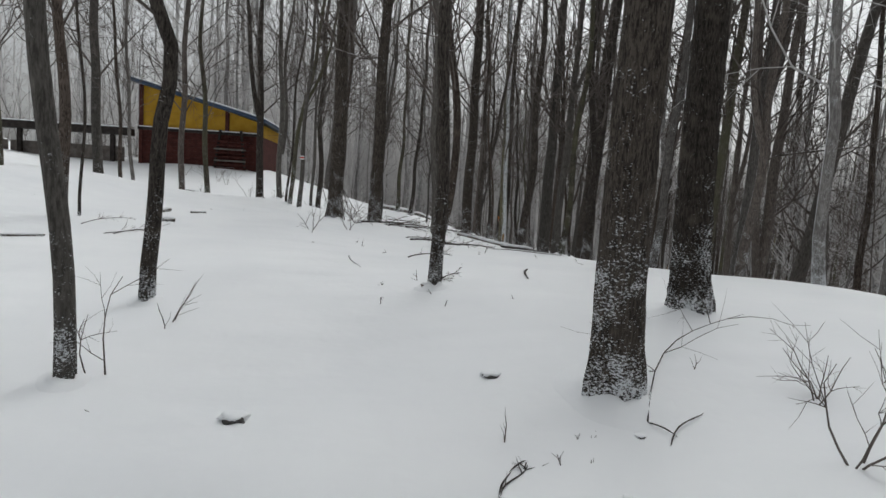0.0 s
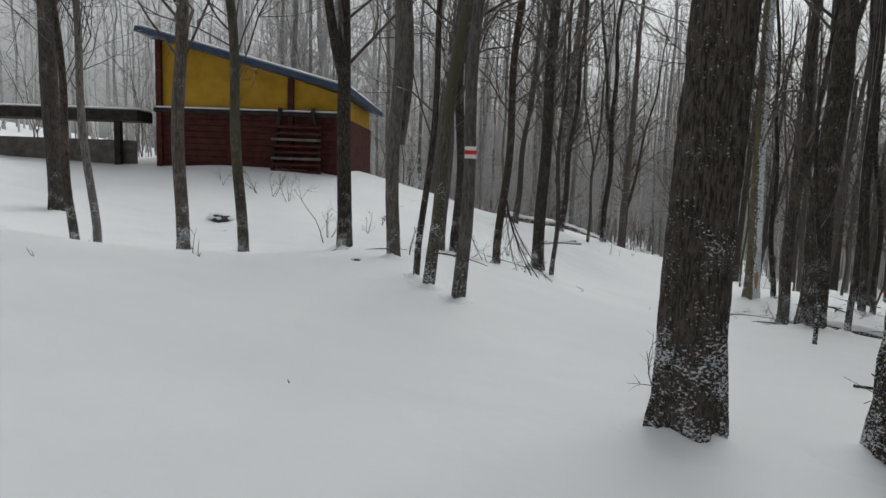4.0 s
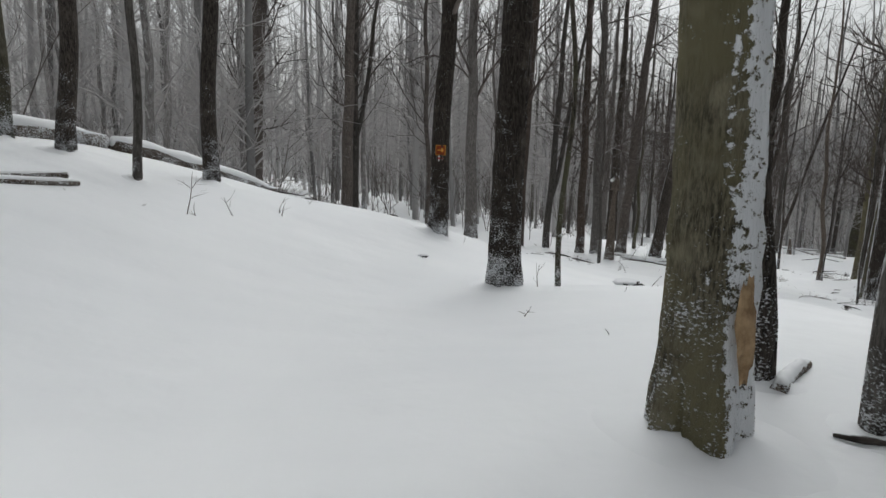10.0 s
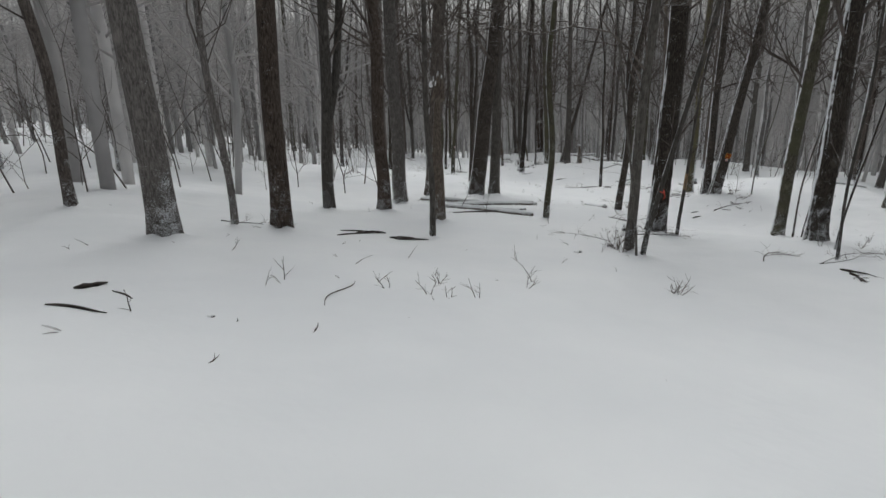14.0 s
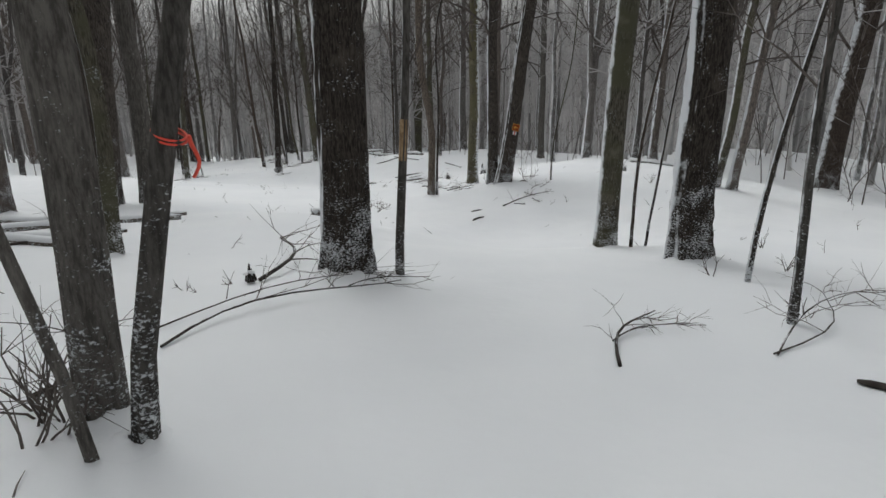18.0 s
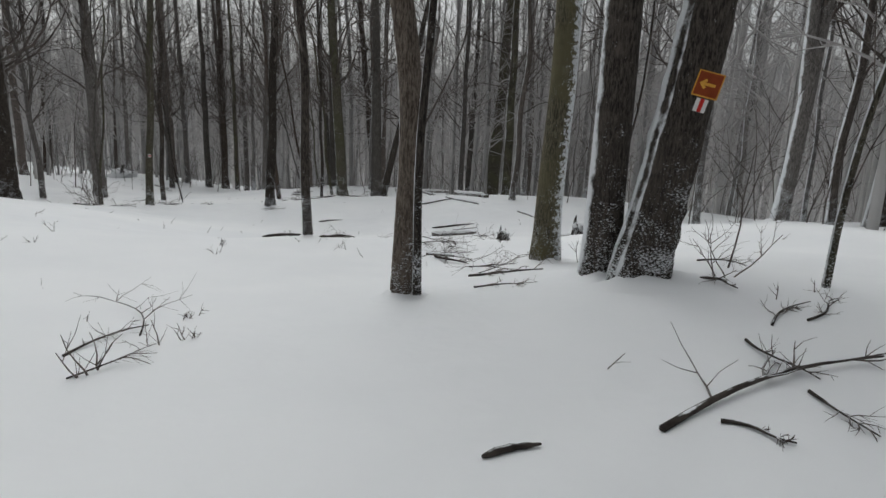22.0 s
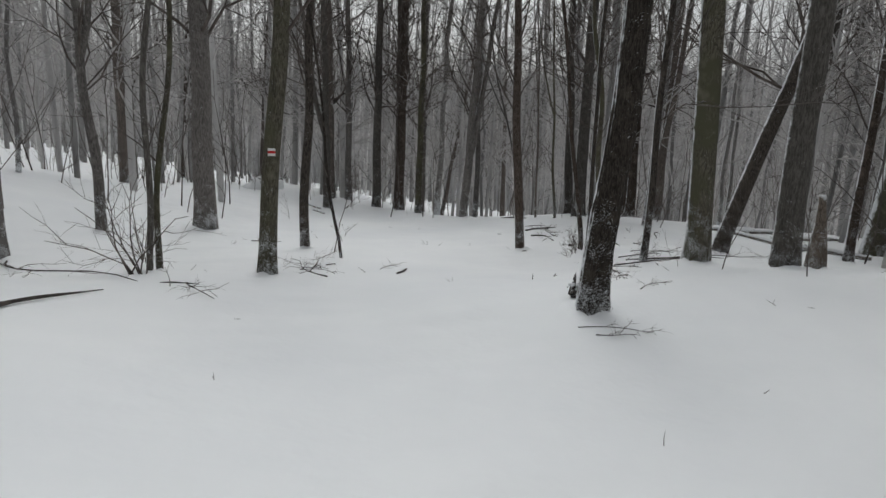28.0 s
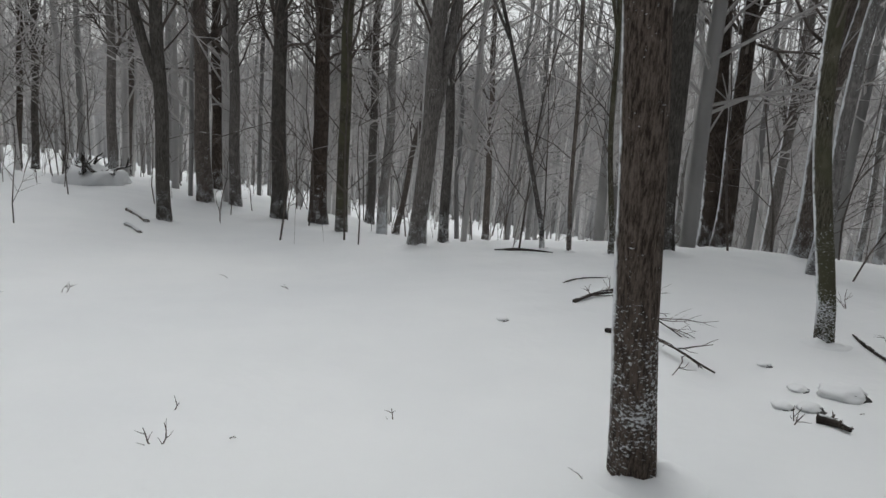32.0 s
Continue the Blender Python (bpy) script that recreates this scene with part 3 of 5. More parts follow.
    if kind == "bare":
        sel = (pts[:, 2] > 0.6) & (pts[:, 2] < 1.45)
        part("bare_wood", Mesher().tube(pts[sel], rad[sel] * 1.03, 9, 0).mesh("bare_wood", [WOOD_BARE]), root, "pale stretch stripped of bark")
    size = "stout" if r > 0.13 else "slender" if r > 0.05 else "thin young"
    what = {"snag": "broken grey dead trunk with a snow cap", "stump": "broken stump standing in the snow"}.get(kind, size + " bare tree with snow-flecked dark bark standing in snow")
    tagged(root, what, "tree", "trees along the trail")
    return root


tree(3.93, -7.07, 0.065, -0.031, -0.021)
tree(3.59, -5.51, 0.070, 0.018, 0.010, "kink")
tree(0.34, -1.58, 0.093, -0.019, -0.013)
tree(5.98, -5.18, 0.067, -0.017, -0.000)
tree(7.03, -7.20, 0.140, -0.008, 0.002, "big")
tree(8.02, -5.70, 0.150, -0.01, 0.011, "big")
tree(8.05, -3.66, 0.175, 0.02, 0.0, "big")
tree(14.03, 4.61, 0.159, 0.036, -0.019)
tree(16.19, 7.50, 0.261, 0.129, -0.070)
tree(15.77, 3.52, 0.108, -0.015, 0.010)
tree(17.57, 7.32, 0.086, -0.023, 0.014)
tree(14.67, 7.67, 0.122, 0.010, -0.005)
tree(-4.86, 4.08, 0.097, -0.039, -0.040)
tree(0.57, -1.53, 0.027, -0.016, -0.017)
tree(-7.24, 9.36, 0.144, -0.084, -0.069)
tree(-5.17, 8.71, 0.165, -0.021, -0.015)
tree(-3.42, 6.97, 0.065, -0.056, -0.038)
tree(-3.08, 6.97, 0.065, -0.033, -0.021)
tree(-1.50, 6.52, 0.098, 0.018, 0.010)
tree(-1.23, 7.68, 0.087, -0.021, -0.010)
tree(4.57, 1.87, 0.133, 0.002, 0.000, "big")
tree(5.83, 1.73, 0.093, -0.018, 0.003)
tree(5.96, -1.04, 0.029, -0.030, 0.008)
tree(5.91, -1.68, 0.072, -0.081, 0.024, "jay")
tree(10.75, 10.24, 0.221, 0.059, -0.022)
tree(2.42, 4.14, 0.062, 0.067, 0.012, "mark")
tree(2.12, 4.40, 0.062, 0.131, 0.031)
tree(1.98, 4.60, 0.036, 0.027, 0.008)
tree(1.62, 5.36, 0.076, -0.018, -0.006)
tree(0.16, 8.27, 0.120, -0.009, -0.004)
tree(2.54, 8.75, 0.073, 0.022, 0.001)
tree(3.28, 11.88, 0.145, 0.021, -0.001)
tree(3.56, 11.76, 0.055, 0.031, -0.002)
tree(6.66, 7.30, 0.165, 0.009, -0.006, "big")
tree(7.32, 7.74, 0.047, 0.010, -0.006)
tree(9.40, 9.92, 0.207, 0.016, -0.011)
tree(5.78, 5.27, 0.023, -0.041, 0.029)
tree(7.40, 6.58, 0.039, -0.078, 0.065)
tree(-0.65, 23.27, 0.392, 0.083, 0.033)
tree(2.65, 18.20, 0.102, 0.063, 0.017)
tree(3.55, 19.84, 0.111, 0.024, 0.004)
tree(4.20, 19.79, 0.112, 0.039, 0.004)
tree(5.06, 19.28, 0.055, 0.027, 0.001)
tree(5.71, 20.29, 0.107, 0.025, -0.000)
tree(8.42, 14.10, 0.175, -0.031, 0.013, "moss", big=True)
tree(9.11, 14.56, 0.071, -0.069, 0.034)
tree(9.17, 13.97, 0.079, 0.036, -0.020)
tree(9.23, 13.21, 0.050, -0.037, 0.023)
tree(9.50, 13.27, 0.039, -0.039, 0.026)
tree(7.41, 9.89, 0.019, -0.073, 0.055)
tree(7.16, 9.27, 0.095, -0.006, 0.006, "fork")
tree(11.02, 12.96, 0.059, -0.049, 0.048)
tree(11.76, 12.72, 0.132, -0.025, 0.029)
tree(4.70, 35.91, 0.447, 0.064, 0.011)
tree(8.86, 21.09, 0.153, 0.028, 0.000, "sign", big=True)
tree(11.24, 27.68, 0.175, -0.021, 0.007)
tree(8.11, 31.86, 0.205, 0.018, -0.000)
tree(8.55, 33.47, 0.137, 0.013, -0.000)
tree(12.98, 28.65, 0.167, 0.024, -0.010)
tree(12.30, 28.60, 0.060, -0.021, 0.008)
tree(10.49, 29.92, 0.089, -0.014, 0.003)
tree(19.07, 29.25, 0.074, -0.006, 0.005)
tree(16.69, 29.96, 0.169, 0.044, -0.023, "snag")
tree(15.52, 28.42, 0.059, -0.040, 0.020)
tree(15.24, 31.94, 0.136, 0.042, -0.012)
tree(16.50, 31.75, 0.168, -0.011, 0.005)
tree(18.08, 33.61, 0.197, -0.025, 0.012)
tree(24.96, 21.97, 0.305, -0.002, 0.063, "big")
tree(17.49, 25.89, 0.085, 0.027, -0.010, "fl")
tree(17.48, 25.64, 0.047, 0.216, -0.103, "rib")
tree(17.36, 25.62, 0.020, -0.178, 0.055, "slant")
tree(19.76, 26.95, 0.188, 0.006, -0.006, "big")
tree(23.26, 25.98, 0.022, 0.03, -0.06)
tree(23.34, 25.86, 0.017, 0.05, -0.10)
tree(20.00, 26.68, 0.037, 0.045, -0.060, "bare")
tree(23.17, 26.27, 0.137, 0.015, -0.036)
tree(22.12, 25.10, 0.182, -0.002, 0.006, "big")
tree(20.49, 24.08, 0.031, 0.006, -0.033)
tree(21.41, 24.48, 0.025, 0.025, -0.109)
tree(37.95, 25.16, 0.365, 0.007, -0.078)
tree(21.27, 34.41, 0.246, 0.106, -0.050)
tree(19.79, 34.63, 0.233, 0.061, -0.020)
tree(22.41, 37.96, 0.095, 0.013, -0.006)
tree(35.26, 28.07, 0.160, 0.012, -0.047)
tree(30.38, 26.32, 0.118, 0.020, -0.093)
tree(22.46, 29.99, 0.098, 0.026, -0.019)
tree(22.72, 30.12, 0.026, 0.072, -0.029)
tree(23.68, 37.74, 0.086, 0.024, -0.009)
tree(22.10, 34.52, 0.172, 0.017, -0.006)
tree(30.35, 26.64, 0.100, 0.014, -0.098)
tree(27.72, 32.34, 0.102, -0.029, 0.027, "dead")
tree(27.74, 32.19, 0.036, 0.021, -0.019, "k")
tree(29.23, 36.16, 0.075, -0.034, 0.026)
tree(29.96, 32.65, 0.151, 0.008, -0.011, "moss")
tree(28.77, 31.30, 0.155, 0.001, -0.001)
tree(28.73, 30.96, 0.192, 0.068, -0.113, "sign2", big=True)
tree(29.08, 29.90, 0.025, 0.037, -0.088)
tree(37.05, 32.53, 0.164, 0.020, -0.053)
tree(38.90, 30.65, 0.168, 0.005, -0.026)
tree(36.90, 28.95, 0.143, 0.009, -0.078)
tree(42.54, 31.85, 0.157, 0.007, -0.030)
tree(39.59, 31.57, 0.120, 0.005, -0.018)
tree(39.41, 32.21, 0.107, 0.003, -0.010)
tree(47.82, 49.21, 0.402, 0.035, -0.041)
tree(42.79, 41.87, 0.202, 0.004, -0.006)
tree(41.13, 38.78, 0.196, 0.002, -0.003)
tree(42.04, 36.87, 0.185, -0.003, 0.007)
tree(29.95, 32.19, 0.024, 0.005, -0.016)
tree(29.94, 32.11, 0.017, 0.050, -0.153)
tree(39.67, 41.10, 0.111, 0.019, -0.025)
tree(27.56, 49.67, 0.397, 0.007, 0.001, "big")
tree(27.96, 51.76, 0.267, 0.018, 0.001)
tree(39.75, 46.66, 0.169, -0.028, 0.034, "stump")
tree(49.47, 52.37, 0.177, 0.010, -0.013)
tree(45.05, 48.61, 0.119, -0.002, 0.003)
tree(42.85, 46.55, 0.129, 0.011, -0.016)
tree(52.72, 50.42, 0.221, -0.028, 0.051)
tree(43.78, 44.79, 0.199, 0.000, -0.000)
tree(29.42, 54.98, 0.107, -0.069, 0.003)
tree(37.74, 64.91, 0.191, -0.022, 0.007)
tree(39.12, 63.43, 0.187, -0.012, 0.005)
tree(40.05, 63.24, 0.216, -0.001, 0.001)
tree(26.79, 54.99, 0.140, 0.035, 0.004)
tree(29.89, 49.41, 0.043, 0.019, -0.002)
tree(30.05, 49.70, 0.045, 0.050, -0.006)
tree(31.46, 55.53, 0.261, -0.001, 0.000)
tree(31.28, 49.13, 0.132, 0.060, -0.010, "mark2")
tree(32.56, 51.63, 0.095, 0.012, -0.003)
tree(37.40, 49.73, 0.054, -0.109, 0.123)
tree(37.03, 49.21, 0.050, -0.003, 0.004)
tree(33.60, 45.56, 0.151, 0.023, -0.035, "big")
tree(37.31, 47.13, 0.198, -0.030, 0.057)
tree(40.81, 49.21, 0.165, 0.096, -0.228)
tree(38.28, 46.35, 0.201, -0.007, 0.020)
tree(42.12, 54.93, 0.201, -0.018, 0.018)
tree(45.78, 56.23, 0.184, -0.018, 0.022)
tree(32.75, 50.24, 0.028, -0.161, 0.057)
tree(30.21, 63.37, 0.190, -0.009, -0.000)
tree(30.88, 73.40, 0.217, 0.008, -0.000)
tree(39.57, 57.52, 0.146, 0.027, -0.017)
tree(36.77, 50.79, 0.100, -0.051, 0.071, "bend")
tree(36.40, 61.56, 0.138, -0.025, 0.003)
tree(38.80, 68.58, 0.174, -0.007, 0.001)
tree(38.45, 64.72, 0.156, -0.022, 0.005)
tree(40.28, 63.69, 0.172, -0.033, 0.012)
tree(39.64, 60.76, 0.140, -0.013, 0.005)
tree(44.20, 69.02, 0.186, -0.008, 0.004)
tree(43.74, 66.11, 0.109, 0.131, -0.068)
tree(42.41, 55.67, 0.144, -0.046, 0.054)
tree(46.06, 56.63, 0.244, -0.055, 0.085)
tree(52.40, 58.91, 0.186, 0.001, -0.002)
tree(44.82, 54.28, 0.155, 0.002, -0.003)
tree(39.71, 51.47, 0.077, -0.053, 0.126)
tree(35.89, 66.96, 0.131, 0.012, -0.001)
tree(36.54, 71.71, 0.168, 0.057, -0.004)
tree(33.86, 76.91, 0.150, 0.043, 0.002)
tree(33.38, 76.11, 0.123, 0.066, 0.004)
tree(40.86, 58.74, 0.107, -0.022, 0.014)
tree(49.10, 68.44, 0.160, -0.034, 0.025)
tree(41.31, 55.04, 0.048, -0.056, 0.063)
tree(40.86, 55.93, 0.042, -0.180, 0.164)
tree(40.92, 55.47, 0.040, -0.051, 0.050)
tree(3.74, 2.00, 0.155, -0.005, 0.0, "big")
tree(8.86, 17.80, 0.165, -0.002, 0.001, "speckled", big=True)
tree(1.81, 9.10, 0.092, 0.006, 0.002)
tree(1.64, 8.85, 0.053, 0.008, 0.003)
tree(9.46, 17.82, 0.033, -0.016, 0.012)
tree(36.79, 47.71, 0.068, 0.004, -0.009)
tree(11.47, 15.06, 0.081, -0.049, 0.049)
tree(10.67, 13.70, 0.087, -0.050, 0.058)
tree(10.92, 13.69, 0.068, -0.048, 0.059)


# trees over the crest to the east
tree(7.92, 3.96, 0.100, 0.045, -0.01)
tree(9.14, 6.25, 0.120, 0.045, -0.01)
tree(8.54, 2.27, 0.075, 0.045, -0.01)
tree(9.38, 3.58, 0.130, 0.045, -0.01)
tree(10.92, 6.22, 0.120, 0.045, -0.01)
tree(9.86, 2.34, 0.080, 0.045, -0.01)
tree(11.11, 3.98, 0.140, 0.045, -0.01)
tree(10.11, 1.13, 0.090, 0.045, -0.01)
tree(11.47, 2.68, 0.130, 0.045, -0.01)
tree(11.34, 1.60, 0.120, 0.045, -0.01)
tree(12.26, 2.20, 0.130, 0.045, -0.01)
tree(11.43, 0.34, 0.100, 0.045, -0.01)


# ---- the woods around ----
rs = np.random.default_rng(77)
WALK = np.array([eye[:2] for _, eye, _, _ in PATH])
far_tree = []
for k in range(8):
    h = 15 + 0.7 * k
    r = 0.06 + 0.014 * (k % 5)
    root = new("tree")
    pts = trunk_line(rs, h, (rs.uniform(-0.04, 0.04), rs.uniform(-0.04, 0.04)), 0.14, 22)
    rad = r * (1.06 - 0.8 * pts[:, 2] / h) + 0.3 * r * np.exp(-pts[:, 2] / 0.3)
    pts[0, 2] -= 0.4
    part("trunk", Mesher().tube(pts, rad, 8, 0).mesh("trunk", [BARK_FAR_HAZED]), root)
    part("crown", crown(rs, pts, r, h, 0.16, 26, 0, 2, 4, 2.8).mesh("crown", [TWIG_HAZED]), root)
    tagged(root, "slender bare forest tree, snow-flecked, its bark and twigs paled for haze", "tree", "trees of the woods")
    far_tree.append(root)
placed = list(NEAR)


def open_ground(p):
    """The clearing by the house and the yard behind it."""
    return p[0] < 0 and -30 < p[1] < 17


n_far = 0
while n_far < 112:
    p = np.array([rs.uniform(-20, 70), rs.uniform(-20, 90)]) if n_far > 74 else np.array([rs.uniform(-7, 6), rs.uniform(17, 42)]) if n_far < 18 else np.array([rs.uniform(10, 27), rs.uniform(-14, 24)]) if n_far < 50 else np.array([rs.uniform(38, 60), rs.uniform(28, 56)])
    d = np.hypot(*(WALK - p).T).min()
    if d < (6.0 if n_far <= 74 else 9) or d > 26 or open_ground(p) or np.hypot(*(np.array(placed) - p).T).min() < 1.3:
        continue
    placed.append(tuple(p))
    m = pose(p[0], p[1], height(*p), 0, 0, rs.uniform(0, 360))
    if n_far < 8:
        far_tree[n_far].matrix_basis = m
    else:
        copy_thing(far_tree[n_far % 8], m)
    n_far += 1

kinds = []
for k in range(7):
    h = 14 + k
    r = 0.06 + 0.018 * (k % 4)
    pts = trunk_line(rs, h, (rs.uniform(-0.05, 0.05), rs.uniform(-0.05, 0.05)), 0.18, 9)
    tm = Mesher().tube(pts, r * (1.06 - 0.8 * pts[:, 2] / h), 5, 0, False)
    cm = Mesher()
    for _ in range(22):
        t = 0.12 + 0.86 * rs.uniform() ** 1.5
        q = pts[min(int(t * 8), 7)] + (pts[min(int(t * 8), 7) + 1] - pts[min(int(t * 8), 7)]) * (t * 8 % 1)
        a = rs.uniform(0, 6.28)
        branch(cm, rs, q, np.array([np.cos(a), np.sin(a), rs.uniform(0.4, 1.3)]) / 1.3, rs.uniform(1.4, 3.2) * (1.2 - 0.5 * t), 0.030 * (1.1 - 0.6 * t), 1, 1, 3, 4)
    kinds.append((np.concatenate(tm.v), np.concatenate(tm.f), np.concatenate(cm.v), np.concatenate(cm.f)))
woods = Mesher()
n_woods = 0
while n_woods < 1040:
    p = np.array([rs.uniform(-60, 110), rs.uniform(-45, 130)])
    d = np.hypot(*(WALK - p).T).min()
    if d < (9.5 if n_woods < 260 else 15) or d > (26 if n_woods < 260 else 58) or (open_ground(p) and rs.uniform() > 0.12) or (p[0] < 1 and 8 < p[1] < 22) or (p[0] < -8 and p[1] < 45 and rs.uniform() > 0.2):
        continue
    z = height(*p)
    tv, tf, cv, cf = kinds[n_woods % 7]
    a, s = rs.uniform(0, 6.28), rs.uniform(1.0, 1.4)
    rot = np.array([[np.cos(a), -np.sin(a), 0], [np.sin(a), np.cos(a), 0], [0, 0, 1]]) * s
    for v, f, mi in ((tv, tf, 0), (cv, cf, 1)):
        woods.v.append(v @ rot.T + (p[0], p[1], z - 0.3))
        woods.f.append(f + woods.n)
        woods.m.append(np.full(len(f), mi))
        woods.n += len(v)
    n_woods += 1
tagged(new("far_woods", woods.mesh("far_woods", [BARK_WOODS_HAZED, TWIG_HAZED])), "dense bare winter woods beyond the trail, greyed by painted haze", "woods", kind="stuff")

# the next belt of woods, with haze painted into its pale greys
belt = Mesher()
shapes = []
for k in range(9):
    h = 12 + 0.8 * k
    pts = trunk_line(rs, h, (rs.uniform(-0.06, 0.06), rs.uniform(-0.06, 0.06)), 0.25, 6)
    sm = Mesher().tube(pts, 0.11 * (1.06 - 0.85 * pts[:, 2] / h), 4, 0, False)
    for _ in range(15):
        t = rs.uniform(0.25, 0.98)
        q = pts[min(int(t * 5), 4)] + (pts[min(int(t * 5), 4) + 1] - pts[min(int(t * 5), 4)]) * (t * 5 % 1)
        a = rs.uniform(0, 6.28)
        branch(sm, rs, q, np.array([np.cos(a), np.sin(a), rs.uniform(0.5, 1.4)]) / 1.3, rs.uniform(1.5, 3.4) * (1.2 - 0.5 * t), 0.035, 1 if _ < 7 else 0, 1, 3, 3)
    shapes.append((np.concatenate(sm.v), np.concatenate(sm.f), np.concatenate(sm.m)))
n_belt = 0
while n_belt < 1000:
    p = np.array([rs.uniform(-95, 140), rs.uniform(-75, 160)])
    d = np.hypot(*(WALK - p).T).min()
    if d < 50 or d > 92 or (p[0] < -5 and -10 < p[1] < 24) or (p[0] < -8 and p[1] < 60 and rs.uniform() > 0.25):
        continue
    v, f, mi = shapes[n_belt % 9]
    a, s = rs.uniform(0, 6.28), rs.uniform(1.1, 1.6)
    rot = np.array([[np.cos(a), -np.sin(a), 0], [np.sin(a), np.cos(a), 0], [0, 0, 1]]) * s
    belt.v.append(v @ rot.T + (p[0], p[1], height(*p) - 0.3))
    belt.f.append(f + belt.n)
    belt.m.append(mi)
    belt.n += len(v)
    n_belt += 1
tagged(new("distant_woods", belt.mesh("distant_woods", [BARK_WOODS_HAZED, TWIG_HAZED])), "bare woods far behind the trail, pale grey with painted haze", "woods", kind="stuff")

# thin young growth between the trunks
brush = Mesher()
shoots = []
for k in range(16):
    m = Mesher()
    h = 0.8 + 0.24 * k
    a = rs.uniform(0, 6.28)
    branch(m, rs, (0, 0, -0.1), np.array([0.14 * np.cos(a), 0.14 * np.sin(a), 1.0]), h, 0.005 + 0.004 * h, 2, 0, 3, 4, 0.05, 0.13)
    shoots.append((np.concatenate(m.v), np.concatenate(m.f)))
n_brush = 0
while n_brush < 1350:
    p = np.array([rs.uniform(-20, 75), rs.uniform(-20, 95)])
    d = np.hypot(*(WALK - p).T).min()
    if d < 8.5 or d > 36 or open_ground(p) or rs.uniform() > 1.3 - d / 45:
        continue
    v, f = shoots[n_brush % 16]
    a, k = rs.uniform(0, 6.28), rs.uniform(0.7, 1.2)
    rot = np.array([[np.cos(a), -np.sin(a), 0], [np.sin(a), np.cos(a), 0], [0, 0, 1]]) * k
    brush.v.append(v @ rot.T + (p[0], p[1], height(*p)))
    brush.f.append(f + brush.n)
    brush.m.append(np.zeros(len(f)))
    brush.n += len(v)
    n_brush += 1
tagged(new("young_growth", brush.mesh("young_growth", [TWIG])), "thin leafless young shoots between the trunks", "saplings", kind="stuff")

# distant hillside behind the woods
ring = bmesh.new()
cx, cy = 20.0, 30.0
prev = None
rs = np.random.default_rng(31)
for k in range(541):
    a = (k % 540) * 2 * math.pi / 540
    rr = 118.0
    top = 6.0 + 1.2 * math.sin(3 * a + 1) + 5.0 * rs.uniform() ** 2
    pair = (ring.verts.new((cx + rr * math.cos(a), cy + rr * math.sin(a), -45)), ring.verts.new((cx + rr * math.cos(a), cy + rr * math.sin(a), top)))
    if prev:
        ring.faces.new((prev[0], pair[0], pair[1], prev[1]))
    prev = pair
ring_me = bpy.data.meshes.new("backdrop")
ring.to_mesh(ring_me)
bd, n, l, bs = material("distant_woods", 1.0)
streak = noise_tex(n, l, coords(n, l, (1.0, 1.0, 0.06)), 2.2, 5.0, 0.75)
# streaks of woods in light greys, the haze being part of the colour
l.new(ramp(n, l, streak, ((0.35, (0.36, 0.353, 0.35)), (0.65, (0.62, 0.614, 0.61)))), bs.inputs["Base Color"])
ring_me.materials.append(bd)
tagged(new("backdrop", ring_me), "wooded hillside in the distance, haze painted into its greys", "hillside", kind="structure")


# ---- house and yard ----
def box(bm, x0, y0, z0, x1, y1, z1, m=None, bevel=0.006):
    r = bmesh.ops.create_cube(bm, size=1.0)
    bmesh.ops.scale(bm, vec=(x1 - x0, y1 - y0, z1 - z0), verts=r["verts"])
    bmesh.ops.translate(bm, vec=((x0 + x1) / 2, (y0 + y1) / 2, (z0 + z1) / 2), verts=r["verts"])
    if m is not None:
        bmesh.ops.transform(bm, matrix=m, verts=r["verts"])
    return r["verts"]


YELLOW = plain("yellow_ochre_panel", (0.36, 0.20, 0.015), (0.44, 0.26, 0.025), 3.0, 0.7, 0.002)
MAROON = plain("maroon_plank", (0.045, 0.012, 0.010), (0.085, 0.026, 0.020), 6.0, 0.75)
ROOF = plain("blue_grey_roof", (0.03, 0.05, 0.09), (0.06, 0.085, 0.13), 5.0, 0.5)
DARK_WOOD = plain("dark_timber", (0.018, 0.015, 0.014), (0.05, 0.042, 0.038), 6.0, 0.85)
GREEN = plain("green_paint", (0.05, 0.085, 0.055), (0.08, 0.12, 0.08), 5.0, 0.7)
RAIL_GREY = plain("weathered_board", (0.10, 0.085, 0.075), (0.19, 0.17, 0.155), 5.0, 0.85)

house = tagged(new("house"), "small shed-roofed house with ochre upper wall on a maroon plank base", "house")
house.matrix_world = pose(-6.08, 12.99, 4.12, 0, 0, 5.4)
HL, HD = 4.6, 4.2
bm = bmesh.new()
box(bm, 0.04, 0.06, -0.6, HL - 0.04, HD, 1.55)
part("base_wall", finish(bm, "base_wall", MAROON), house)
for k in range(13):
    for x0, x1 in ((0.0, 3.23), (3.37, HL)):
        bm = bmesh.new()
        box(bm, x0, 0.0 + 0.004 * (k % 3), -0.42 + 0.15 * k, x1, 0.06, -0.42 + 0.15 * k + 0.138)
        part("plank", finish(bm, "plank", MAROON, 0.006), house)
